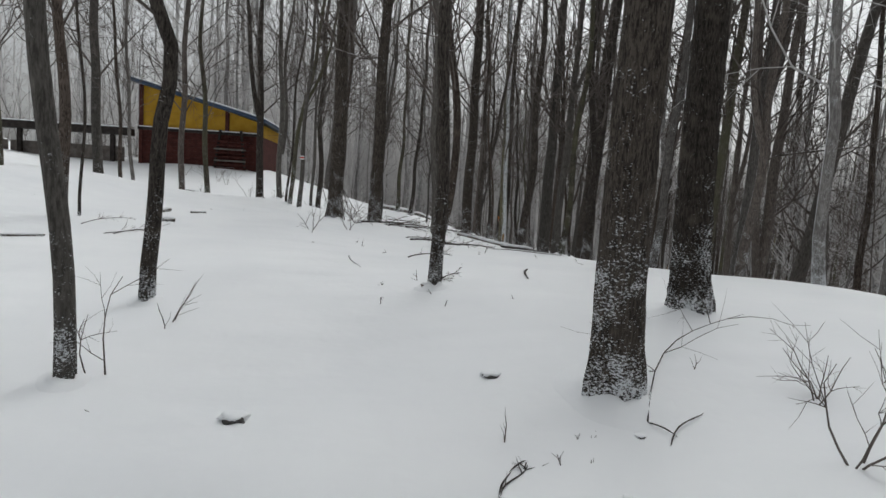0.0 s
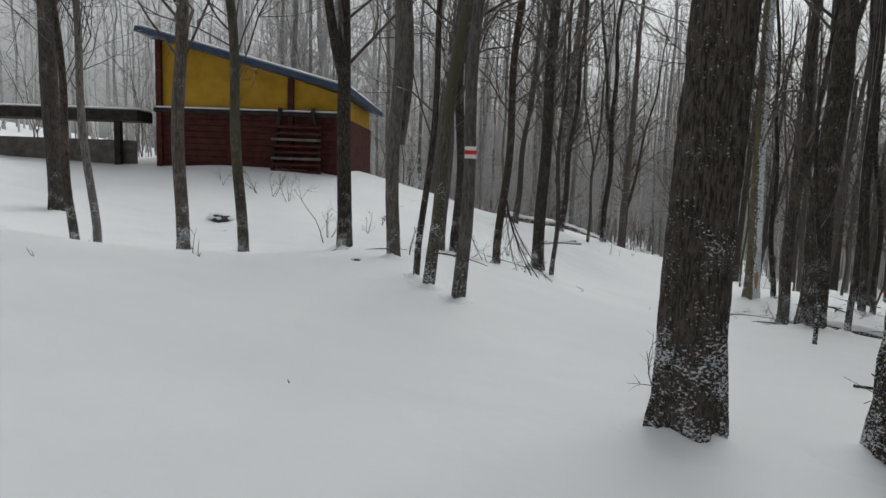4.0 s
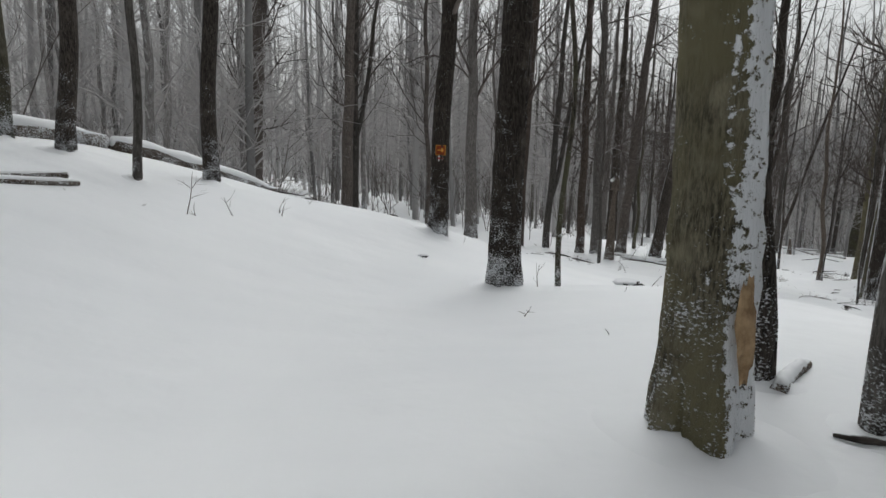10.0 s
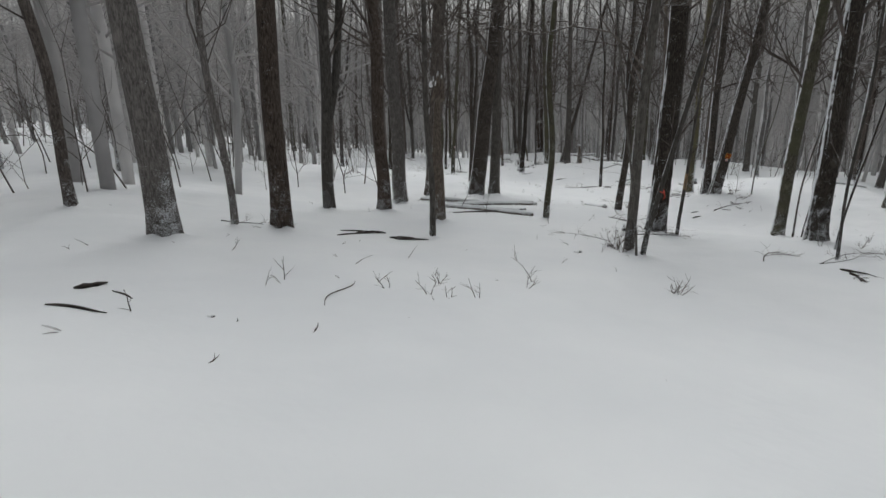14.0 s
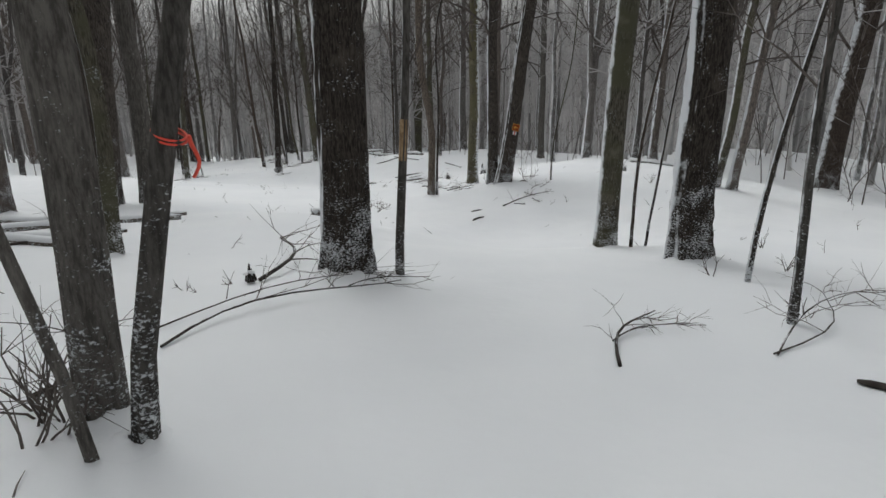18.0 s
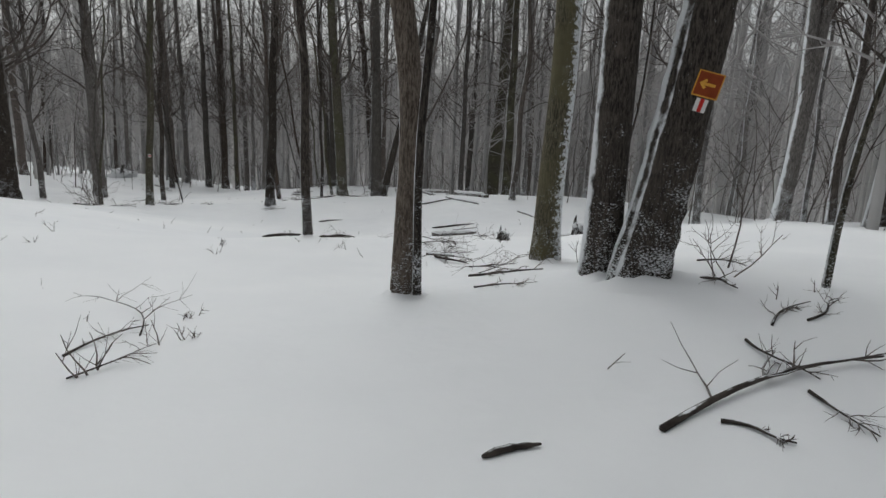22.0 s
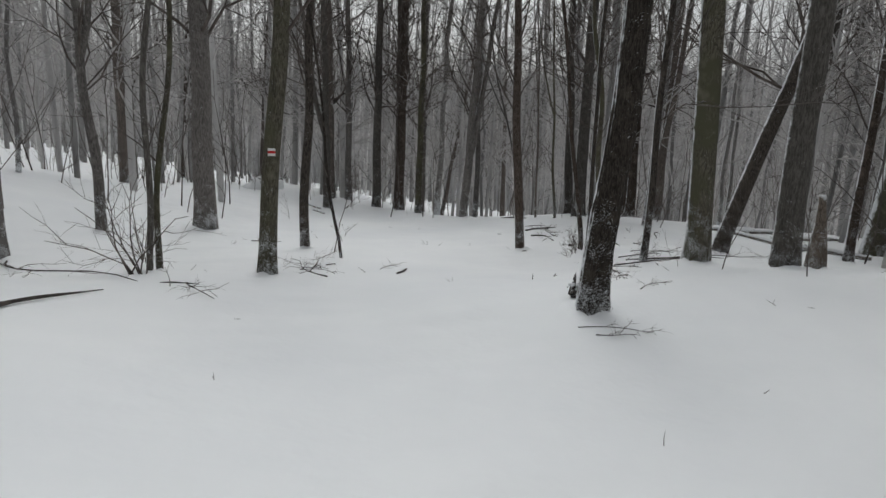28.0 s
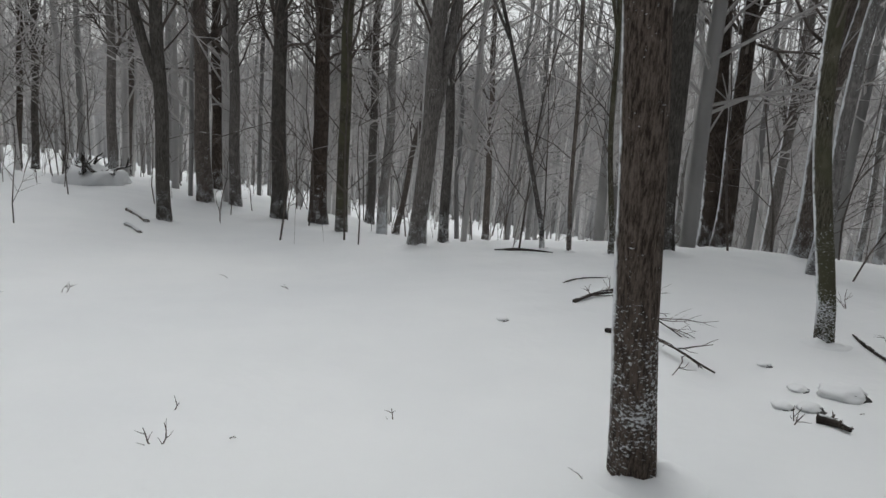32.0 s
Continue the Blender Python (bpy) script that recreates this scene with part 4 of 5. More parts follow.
for x0, x1, za, zb in ((0.1, 3.23, 3.22, 2.44), (3.37, HL - 0.08, 2.40, 2.06)):
    bm = bmesh.new()
    v = [bm.verts.new(c) for c in ((x0, 0.03, 1.58), (x1, 0.03, 1.50), (x1, 0.03, zb), (x0, 0.03, za), (x0, HD - 0.05, 1.58), (x1, HD - 0.05, 1.50), (x1, HD - 0.05, zb), (x0, HD - 0.05, za))]
    for q in ((0, 1, 2, 3), (7, 6, 5, 4), (0, 4, 5, 1), (1, 5, 6, 2), (2, 6, 7, 3), (3, 7, 4, 0)):
        bm.faces.new([v[i] for i in q])
    part("upper_wall", finish(bm, "upper_wall", YELLOW), house, "ochre yellow painted upper wall")
for x0, zt in ((-0.03, 3.22), (3.23, 2.42), (HL - 0.1, 2.05)):
    bm = bmesh.new()
    box(bm, x0, -0.06, -0.6, x0 + 0.14, 0.08, zt)
    part("corner_post", finish(bm, "corner_post", MAROON, 0.008), house)
bm = bmesh.new()
box(bm, -0.05, -0.14, 1.50, HL, 0.06, 1.60)
part("ledge", finish(bm, "ledge", DARK_WOOD, 0.008), house)
bm = bmesh.new()
box(bm, 0.0, -0.13, 1.60, HL - 0.1, 0.02, 1.645)
part("ledge_snow", finish(bm, "ledge_snow", SNOW, 0.02), house, "line of snow on the ledge")
tilt = Matrix.Translation((-0.3, 0, 3.31)) @ Matrix.Rotation(radians(14.0), 4, "Y")
bm = bmesh.new()
box(bm, 0, -0.5, 0, 5.3, HD + 0.4, 0.13, tilt)
part("roof", finish(bm, "roof", ROOF, 0.01), house, "blue-edged shed roof")
bm = bmesh.new()
box(bm, 0.05, -0.44, 0.13, 5.25, HD + 0.35, 0.20, tilt)
part("roof_snow", finish(bm, "roof_snow", SNOW, 0.03), house, "thin layer of snow on the roof")
for k in range(9):
    bm = bmesh.new()
    box(bm, 2.9, -0.30, 0.0 + 0.15 * k, 4.1, -0.20, 0.06 + 0.15 * k)
    part("lath", finish(bm, "lath", RAIL_GREY if k % 3 == 0 else MAROON, 0.006), house)
for x0, lean in ((2.85, 8), (4.05, -6)):
    bm = bmesh.new()
    box(bm, -0.04, -0.19, -0.5, 0.05, -0.10, 1.7, Matrix.Translation((x0, 0, 0)) @ Matrix.Rotation(radians(lean), 4, "Y"))
    part("prop", finish(bm, "prop", DARK_WOOD, 0.006), house)

rail = tagged(new("raised_walkway"), "long dark timber walkway edge with snow on top", "walkway")
rail.matrix_world = pose(-6.43, 12.79, 5.47, 0, 0, 186)
bm = bmesh.new()
box(bm, 0, -0.6, -0.1, 22, 0.12, 0.16)
part("beam", finish(bm, "beam", DARK_WOOD, 0.01), rail)
bm = bmesh.new()
box(bm, 0, -0.55, 0.16, 22, 0.08, 0.22)
part("snow_cap", finish(bm, "snow_cap", SNOW, 0.02), rail, "strip of snow")
for k in range(7):
    bm = bmesh.new()
    box(bm, 0.6 + 3.4 * k, -0.3, -2.4, 0.75 + 3.4 * k, -0.15, -0.1)
    part("post", finish(bm, "post", DARK_WOOD, 0.008), rail)
for k in range(5):
    bm = bmesh.new()
    box(bm, 0.3 + 4.3 * k, -0.42, -1.5, 4.5 + 4.3 * k, -0.36, -0.55)
    part("board", finish(bm, "board", RAIL_GREY, 0.008), rail)

hut = tagged(new("hut"), "small green hut with a snowy flat roof far behind the yard", "hut")
hut.matrix_world = pose(-26.0, 25.0, 6.2, 0, 0, 40)
bm = bmesh.new()
box(bm, -1.6, -1.4, -3.0, 1.6, 1.4, 1.3)
part("wall", finish(bm, "wall", GREEN, 0.02), hut)
bm = bmesh.new()
box(bm, -2.0, -1.8, 1.3, 2.0, 1.8, 1.55)
part("roof", finish(bm, "roof", SNOW, 0.08), hut, "roof under snow")
bm = bmesh.new()
box(bm, -0.9, -1.46, -0.1, -0.2, -1.38, 0.9)
part("window", finish(bm, "window", RAIL_GREY, 0.01), hut)


# ---- fallen wood and undergrowth ----
SEED = [1000]


def draw():
    SEED[0] += 1
    return np.random.default_rng(SEED[0])


def ground_line(rs, x1, y1, x2, y2, steps, lift, wild):
    t = np.linspace(0, 1, steps)
    n = np.array([-(y2 - y1), x2 - x1])
    w = wild * np.hypot(*n) * np.sin(t * np.pi * rs.uniform(0.8, 1.8)) * rs.choice((-1, 1))
    n = n / (np.hypot(*n) + 1e-6)
    x, y = x1 + (x2 - x1) * t + n[0] * w, y1 + (y2 - y1) * t + n[1] * w
    return np.c_[x, y, heights(np.c_[x, y]) + lift]


def snowy_log(x1, y1, x2, y2, r):
    rs = draw()
    p = ground_line(rs, x1, y1, x2, y2, 12, r * 0.35, 0.03)
    mid = p.mean(0)
    root = new("fallen_log")
    root.location = mid
    rr = r * (1 + 0.1 * rs.normal(0, 1, 12)) * np.linspace(1.05, 0.85, 12)
    lob = 1 + 0.06 * rs.normal(0, 1, (12, 12))
    part("wood", Mesher().tube(p - mid, rr, 12, 0, True, lob).mesh("wood", [BARK_DEAD]), root)
    cap = p[:-1].copy() if rs.uniform() > 0.5 else p.copy()
    k = len(cap)
    cap[:, 2] += r * 0.55
    part("snow_cap", Mesher().tube(cap - mid, rr[:k] * np.r_[0.55, np.full(k - 2, 0.86), 0.5] * (1 + 0.07 * rs.normal(0, 1, k)), 12, 0, True).mesh("snow_cap", [SNOW]), root, "rounded snow lying on the log")
    tagged(root, "fallen log half buried under a rounded cap of snow", "log")


def stick(x1, y1, x2, y2, r):
    rs = draw()
    p = ground_line(rs, x1, y1, x2, y2, 9, r * 0.6, 0.05)
    p[:, 2] += 0.02 * np.abs(np.sin(np.linspace(0, 3.1, 9))) * rs.uniform(0, 1)
    mid = p.mean(0)
    root = new("fallen_stick", Mesher().tube(p - mid, 0.8 * r * np.array([0.45, 0.9, 1.1, 1.05, 1.0, 0.9, 0.75, 0.55, 0.3]) * (1 + 0.14 * rs.normal(0, 1, 9)), 7, 0).mesh("fallen_stick", [STICK]))
    root.location = mid
    tagged(root, "dark fallen stick lying on the snow", "stick")


def fallen_branch(x1, y1, x2, y2, r):
    rs = draw()
    p = ground_line(rs, x1, y1, x2, y2, 9, r * 0.5, 0.07)
    length = np.hypot(x2 - x1, y2 - y1)
    p[:, 2] += min(0.12, 0.06 * length) * np.sin(np.linspace(0.1, 2.6, 9)) * rs.uniform(0.3, 1)
    mid = p.mean(0)
    p = p - mid
    main = Mesher().tube(p, np.linspace(r, r * 0.35, 9), 6, 0)
    side_twigs = []
    for _ in range(7):
        tw = Mesher()
        i = rs.integers(2, 8)
        d = p[i + 1 if i < 8 else i] - p[i - 1]
        d = d / np.linalg.norm(d)
        side = rs.choice((-1, 1)) * np.array([-d[1], d[0], 0]) + np.array([0, 0, rs.uniform(-0.1, 0.5)])
        branch(tw, rs, p[i], (d * 0.8 + side * 0.7) / 1.1, min(0.6, length * rs.uniform(0.14, 0.40)), max(0.003, r * 0.36), 1, 0, 4, 3, 0.0, 0.18)
        side_twigs.append(tw)
    root = new("fallen_branch")
    root.location = mid
    part("stem", main.mesh("stem", [STICK]), root)
    for tw in side_twigs:
        part("twig", tw.mesh("twig", [TWIG]), root)
    tagged(root, "bare fallen branch with side twigs on the snow", "branch")


def sprig(x, y, h, stems):
    rs = draw()
    root = new("sapling" if h > 0.35 else "sprig")
    root.location = (x, y, height(x, y))
    for k in range(stems):
        m = Mesher()
        a = rs.uniform(0, 6.28)
        tip = 0.15 if stems == 1 else 0.55
        d = np.array([tip * np.cos(a), tip * np.sin(a), 1.0])
        branch(m, rs, (0.02 * k, 0.01 * k, -0.04), d / np.linalg.norm(d), h * rs.uniform(0.7, 1.05), 0.004 + 0.004 * h, 2 if h > 0.4 else 1, 0, 4, 3, 0.02, 0.16)
        part("stem", m.mesh("stem", [TWIG]), root)
    tagged(root, "thin leafless sapling sticking out of the snow" if h > 0.35 else "small dry twig poking out of the snow", "sapling" if h > 0.35 else "twig")


def drooping_bough(x, y, up, x2, y2, r):
    """A dead bough that bends from a trunk down to the snow."""
    rs = draw()
    base = np.array([x, y, height(x, y)])
    a, b = np.array([0, 0, up]), np.array([x2, y2, height(x2, y2)]) - base
    t = np.linspace(0, 1, 10)[:, None]
    p = a + (b - a) * t + np.array([0, 0, 1]) * 0.18 * np.linalg.norm(b - a) * np.sin(np.pi * t) * (1 - t) - (b - a) * [0.35, 0.35, 0] * np.sin(np.pi * t) * 0.6
    root = new("bent_bough")
    root.location = base
    part("stem", Mesher().tube(p, np.linspace(r, r * 0.4, 10), 6, 0).mesh("stem", [STICK]), root)
    for k in range(6):
        m = Mesher()
        i = rs.integers(3, 9)
        d = p[i] - p[i - 1]
        d = d / np.linalg.norm(d) + rs.normal(0, 0.35, 3) + (0, 0, -0.1)
        branch(m, rs, p[i], d / np.linalg.norm(d), min(0.5, max(0.15, p[i][2] * 0.9)), r * 0.4, 1, 0, 4, 3, -0.08, 0.15)
        part("twig", m.mesh("twig", [TWIG]), root)
    tagged(root, "thin dead bough drooping down onto the snow", "branch")


STONE = plain("stone", (0.03, 0.029, 0.028), (0.09, 0.085, 0.08), 20.0, 0.8, 0.01)


def snowy_stone(x, y, r):
    rs = draw()
    root = new("stone")
    root.location = (x, y, height(x, y))
    part("rock", finish(lump(rs, r, r * 0.8, r * 0.42, 0.4, SEED[0]), "rock", STONE), root)
    part("snow_cap", finish(lump(rs, r * 1.25, r * 1.0, r * 0.42, 0.3, SEED[0] + 3), "snow_cap", SNOW), root, "snow on top", pose(-0.15 * r, 0.34 * r, r * 0.2))
    tagged(root, "small dark stone under a cap of snow", "stone")


def small_stump(x, y, h):
    rs = draw()
    root = new("tree_stump")
    root.location = (x, y, height(x, y))
    m = Mesher()
    t = np.linspace(0, 1, 6)
    core = np.c_[0.05 * h * np.sin(4 * t), 0.04 * h * t, 0.62 * h * t - 0.08]
    m.tube(core, h * (0.30 - 0.14 * t), 14, 0, True, 1 + 0.16 * rs.normal(0, 1, (6, 14)))
    for k in range(6):
        a = k * 1.05 + rs.uniform(0, 0.7)
        o = 0.15 * h * np.array([np.cos(a), np.sin(a), 0])
        top = h * (1.0 if k == 1 else rs.uniform(0.5, 0.75))
        m.tube([o * 1.3 + (0, 0, 0.1 * h), o * 1.1 + (0, 0, top * 0.7), o * 0.9 + (0.02 * h, 0, top)], [h * 0.11, h * 0.07, h * 0.015], 7, 0)
    part("stump_wood", m.mesh("stump_wood", [BARK]), root)
    for k in range(3):
        a = 2.1 * k + rs.uniform(0, 1)
        part("snow_cap", finish(lump(rs, h * 0.15, h * 0.13, h * 0.08, 0.5, SEED[0] + k), "snow_cap", SNOW), root, "", pose(0.2 * h * math.cos(a), 0.2 * h * math.sin(a), h * (0.42 + 0.1 * k)))
    tagged(root, "splintered dark stump capped with snow", "stump")


snowy_log(4.51, -8.46, 4.98, -8.23, 0.040)
snowy_log(1.41, -1.07, 1.30, -0.23, 0.053)
snowy_log(1.71, -1.50, 1.95, -1.40, 0.043)
snowy_log(1.69, -0.25, 1.87, -0.07, 0.024)
snowy_log(0.73, -3.32, 1.16, -3.16, 0.025)
stick(-0.17, 6.46, 0.16, 8.23, 0.010)
stick(1.67, 7.75, 2.48, 7.22, 0.012)
stick(0.54, 7.70, 1.45, 7.02, 0.011)
snowy_log(-3.04, 35.56, -1.46, 35.14, 0.057)
stick(7.47, 38.82, 8.95, 38.04, 0.022)
snowy_log(18.89, 33.86, 20.02, 32.41, 0.070)
snowy_log(20.10, 32.45, 21.30, 31.93, 0.049)
snowy_log(18.76, 30.75, 19.86, 30.68, 0.034)
snowy_log(36.72, 37.34, 35.52, 35.84, 0.077)
stick(33.11, 36.55, 33.06, 36.10, 0.021)
snowy_log(40.40, 43.32, 39.89, 42.51, 0.054)
stick(36.96, 42.69, 38.70, 42.49, 0.022)
stick(33.58, 42.83, 34.23, 42.82, 0.014)
snowy_log(44.55, 52.84, 46.70, 52.62, 0.063)
stick(29.94, 48.42, 30.33, 48.32, 0.010)
snowy_log(47.23, 51.81, 50.19, 51.32, 0.069)
stick(38.98, 53.26, 40.00, 53.51, 0.019)
stick(39.26, 53.85, 40.05, 53.99, 0.012)
snowy_log(35.88, 62.55, 36.10, 61.38, 0.052)
snowy_log(35.71, 60.95, 35.90, 60.29, 0.041)
fallen_branch(18.08, 26.64, 20.17, 26.64, 0.005)
fallen_branch(17.80, 26.48, 17.52, 27.42, 0.005)
stick(19.66, 23.62, 19.66, 23.16, 0.006)
fallen_branch(19.88, 24.09, 21.63, 23.84, 0.005)
fallen_branch(19.86, 24.07, 21.54, 23.63, 0.005)
fallen_branch(19.58, 24.81, 20.18, 24.56, 0.005)
fallen_branch(19.42, 26.63, 20.11, 26.49, 0.005)
fallen_branch(29.01, 32.75, 30.33, 32.99, 0.005)
fallen_branch(29.45, 33.27, 29.34, 32.46, 0.006)
fallen_branch(29.81, 33.84, 29.08, 32.84, 0.005)
fallen_branch(29.49, 33.21, 29.71, 32.80, 0.005)
stick(7.05, 9.74, 7.90, 9.18, 0.006)
fallen_branch(6.83, 9.42, 7.28, 9.12, 0.005)
fallen_branch(8.65, 10.67, 8.00, 9.30, 0.005)
fallen_branch(8.58, 10.19, 8.63, 9.78, 0.005)
fallen_branch(8.12, 8.71, 7.46, 6.41, 0.007)
fallen_branch(7.29, 7.29, 8.44, 7.14, 0.005)
fallen_branch(1.65, 7.52, 2.48, 7.15, 0.006)
fallen_branch(33.16, 45.27, 33.63, 44.83, 0.005)
fallen_branch(33.17, 45.05, 33.49, 44.82, 0.005)
fallen_branch(36.21, 47.96, 35.45, 46.91, 0.006)
fallen_branch(34.57, 45.81, 35.11, 45.89, 0.005)
fallen_branch(31.63, 39.63, 31.91, 39.32, 0.005)
fallen_branch(30.37, 39.13, 31.17, 39.48, 0.005)
fallen_branch(31.96, 39.05, 31.86, 38.82, 0.005)
fallen_branch(28.23, 51.62, 29.47, 48.29, 0.015)
fallen_branch(30.21, 48.37, 30.31, 47.34, 0.010)
fallen_branch(5.97, 9.66, 7.51, 9.92, 0.010)
fallen_branch(4.72, 1.89, 5.70, 2.13, 0.008)
fallen_branch(5.15, 3.37, 6.17, 3.34, 0.010)
stick(7.98, 9.23, 10.99, 9.78, 0.022)
fallen_branch(5.59, -0.65, 5.91, -0.89, 0.005)
fallen_branch(4.82, 1.67, 5.54, 1.84, 0.006)
fallen_branch(5.43, -0.84, 6.20, -0.31, 0.007)
stick(6.93, 0.18, 8.47, 1.93, 0.010)
fallen_branch(1.67, -2.79, 2.06, -2.23, 0.005)
fallen_branch(1.01, -2.19, 1.36, -1.56, 0.006)
fallen_branch(5.87, -5.15, 6.23, -4.75, 0.011)
fallen_branch(7.18, 1.40, 8.03, 1.87, 0.021)
fallen_branch(6.06, -0.89, 6.91, -0.57, 0.014)
fallen_branch(7.12, -7.50, 8.34, -5.74, 0.005)
fallen_branch(6.34, -8.10, 6.47, -7.84, 0.005)
stick(9.98, 24.46, 10.28, 24.16, 0.013)
fallen_branch(12.20, 28.91, 12.86, 28.70, 0.008)
stick(13.63, 28.15, 14.57, 28.45, 0.015)
stick(19.70, 23.74, 19.69, 23.35, 0.022)
stick(21.58, 22.06, 22.91, 21.83, 0.022)
fallen_branch(7.03, 26.57, 8.21, 25.75, 0.011)
fallen_branch(5.59, 35.44, 7.35, 34.30, 0.011)
sprig(4.10, -6.95, 0.63, 1)
sprig(4.00, -6.96, 0.53, 1)
sprig(7.89, -7.86, 0.64, 4)
sprig(8.10, -7.24, 0.46, 4)
sprig(6.40, -7.65, 0.16, 1)
sprig(4.08, -6.18, 0.24, 1)
sprig(-0.33, 8.72, 1.13, 1)
sprig(7.23, 9.65, 0.52, 1)
sprig(7.89, 11.83, 0.19, 1)
sprig(5.26, 10.10, 0.14, 1)
sprig(8.63, 11.56, 0.29, 1)
sprig(6.56, 19.60, 0.32, 1)
sprig(9.21, 17.78, 0.39, 1)
sprig(6.11, 18.94, 0.39, 1)
sprig(5.70, 18.54, 0.50, 1)
sprig(5.79, 18.56, 0.23, 1)
sprig(15.91, 24.07, 0.21, 4)
sprig(18.28, 31.25, 1.02, 1)
sprig(18.31, 28.40, 0.58, 1)
sprig(17.35, 25.86, 0.45, 4)
sprig(17.35, 26.02, 0.40, 4)
sprig(16.94, 25.97, 0.22, 1)
sprig(21.61, 23.10, 0.60, 4)
sprig(18.38, 30.41, 0.75, 1)
sprig(27.64, 23.94, 0.24, 1)
sprig(17.34, 26.07, 0.40, 4)
sprig(17.34, 25.88, 0.17, 4)
sprig(25.51, 31.98, 0.32, 4)
sprig(25.92, 32.22, 0.20, 1)
sprig(24.46, 30.67, 0.09, 1)
sprig(24.21, 31.05, 0.09, 1)
sprig(29.38, 30.60, 0.95, 1)
sprig(25.55, 27.60, 0.07, 1)
sprig(27.23, 27.73, 0.07, 1)
sprig(29.80, 27.82, 0.33, 4)
sprig(31.78, 29.22, 0.93, 1)
sprig(42.76, 28.32, 1.73, 1)
sprig(26.25, 32.68, 0.10, 4)
sprig(30.44, 39.09, 0.27, 1)
sprig(28.92, 34.81, 0.16, 1)
sprig(27.47, 35.06, 0.16, 1)
sprig(29.86, 32.18, 0.30, 4)
sprig(33.53, 40.88, 0.11, 1)
sprig(32.11, 39.67, 0.45, 1)
sprig(31.49, 39.86, 0.14, 1)
sprig(29.79, 49.27, 1.28, 1)
sprig(32.77, 50.73, 1.46, 1)
sprig(29.67, 49.17, 1.47, 4)
sprig(29.79, 49.16, 1.42, 4)
sprig(30.01, 48.13, 0.30, 1)
sprig(30.29, 53.49, 0.78, 1)
sprig(29.88, 50.74, 0.76, 4)
sprig(37.39, 49.95, 0.55, 4)
sprig(36.65, 46.26, 1.15, 1)
sprig(37.03, 45.35, 1.31, 1)
sprig(35.25, 52.22, 0.10, 1)
sprig(41.69, 55.16, 0.49, 1)
sprig(36.19, 51.79, 0.15, 1)
small_stump(33.80, 46.02, 0.27)
small_stump(18.99, 27.12, 0.14)
small_stump(35.22, 35.67, 0.46)
snowy_stone(38.59, 50.82, 0.11)
snowy_stone(38.14, 50.80, 0.06)
snowy_stone(38.73, 51.38, 0.04)
snowy_stone(5.06, -7.49, 0.06)
snowy_stone(6.38, -6.97, 0.05)
snowy_stone(10.40, 18.00, 0.12)
snowy_stone(6.88, 21.89, 0.07)
snowy_stone(8.28, 19.22, 0.055)
snowy_stone(7.37, 12.00, 0.02)
snowy_stone(0.17, 11.15, 0.09)
snowy_stone(-2.60, 9.59, 0.22)
snowy_stone(1.33, 4.89, 0.04)
snowy_stone(16.68, 26.18, 0.05)
snowy_stone(37.76, 52.93, 0.04)
drooping_bough(2.64, 8.72, 1.12, 3.11, 8.25, 0.017)
drooping_bough(2.67, 8.73, 0.91, 3.22, 8.22, 0.012)
drooping_bough(2.69, 8.81, 0.86, 3.51, 9.90, 0.012)
drooping_bough(2.64, 8.75, 0.96, 2.89, 8.44, 0.010)
drooping_bough(1.90, 9.27, 0.91, 2.31, 8.90, 0.013)
snowy_log(6.36, 3.62, 7.96, 2.21, 0.052)
fallen_branch(4.48, 0.57, 5.63, 3.62, 0.016)
fallen_branch(4.99, 0.71, 6.15, 3.64, 0.016)
fallen_branch(5.19, 2.34, 7.49, 3.55, 0.014)
fallen_branch(8.29, 3.43, 6.84, 3.60, 0.015)
sprig(4.46, 0.13, 0.70, 4)
sprig(4.15, 0.76, 0.64, 4)
stick(6.34, -8.09, 6.40, -7.89, 0.005)
stick(6.40, -7.89, 6.48, -7.81, 0.005)
stick(7.16, -7.71, 7.42, -7.39, 0.005)
stick(7.12, -7.50, 7.21, -7.64, 0.005)
sprig(6.64, -7.84, 0.10, 1)
sprig(6.77, -7.83, 0.07, 1)
sprig(6.76, -7.64, 0.07, 4)
snowy_stone(6.51, -8.12, 0.02)
snowy_stone(6.60, -8.17, 0.02)
snowy_stone(6.86, -8.09, 0.02)
snowy_stone(6.68, -8.27, 0.03)
snowy_stone(7.05, -7.63, 0.02)
snowy_log(6.93, 8.23, 8.96, 7.75, 0.088)
sprig(4.32, -2.46, 0.08, 1)
sprig(4.94, -2.30, 0.16, 1)
sprig(6.68, -1.49, 0.25, 1)
snowy_stone(4.47, 0.39, 0.05)
fallen_branch(6.62, 8.66, 6.86, 8.12, 0.005)
fallen_branch(8.37, 11.03, 7.37, 8.65, 0.006)
fallen_branch(6.77, 9.49, 7.32, 9.82, 0.005)
fallen_branch(6.67, 8.06, 8.47, 10.44, 0.005)
fallen_branch(2.27, 10.69, 3.52, 9.72, 0.006)
stick(4.06, 10.25, 4.12, 11.37, 0.007)
snowy_log(3.62, 16.49, 4.71, 18.47, 0.039)
snowy_log(3.47, 16.33, 3.59, 16.55, 0.030)
snowy_log(3.59, 16.67, 4.67, 18.56, 0.039)
fallen_branch(5.09, 31.88, 7.40, 30.78, 0.022)
stick(7.75, 30.44, 8.29, 27.17, 0.022)
stick(8.39, 23.31, 8.67, 23.39, 0.012)
stick(9.60, 13.61, 10.24, 13.64, 0.022)
stick(10.06, 13.56, 9.88, 13.19, 0.019)
stick(10.01, 13.63, 10.21, 13.23, 0.015)
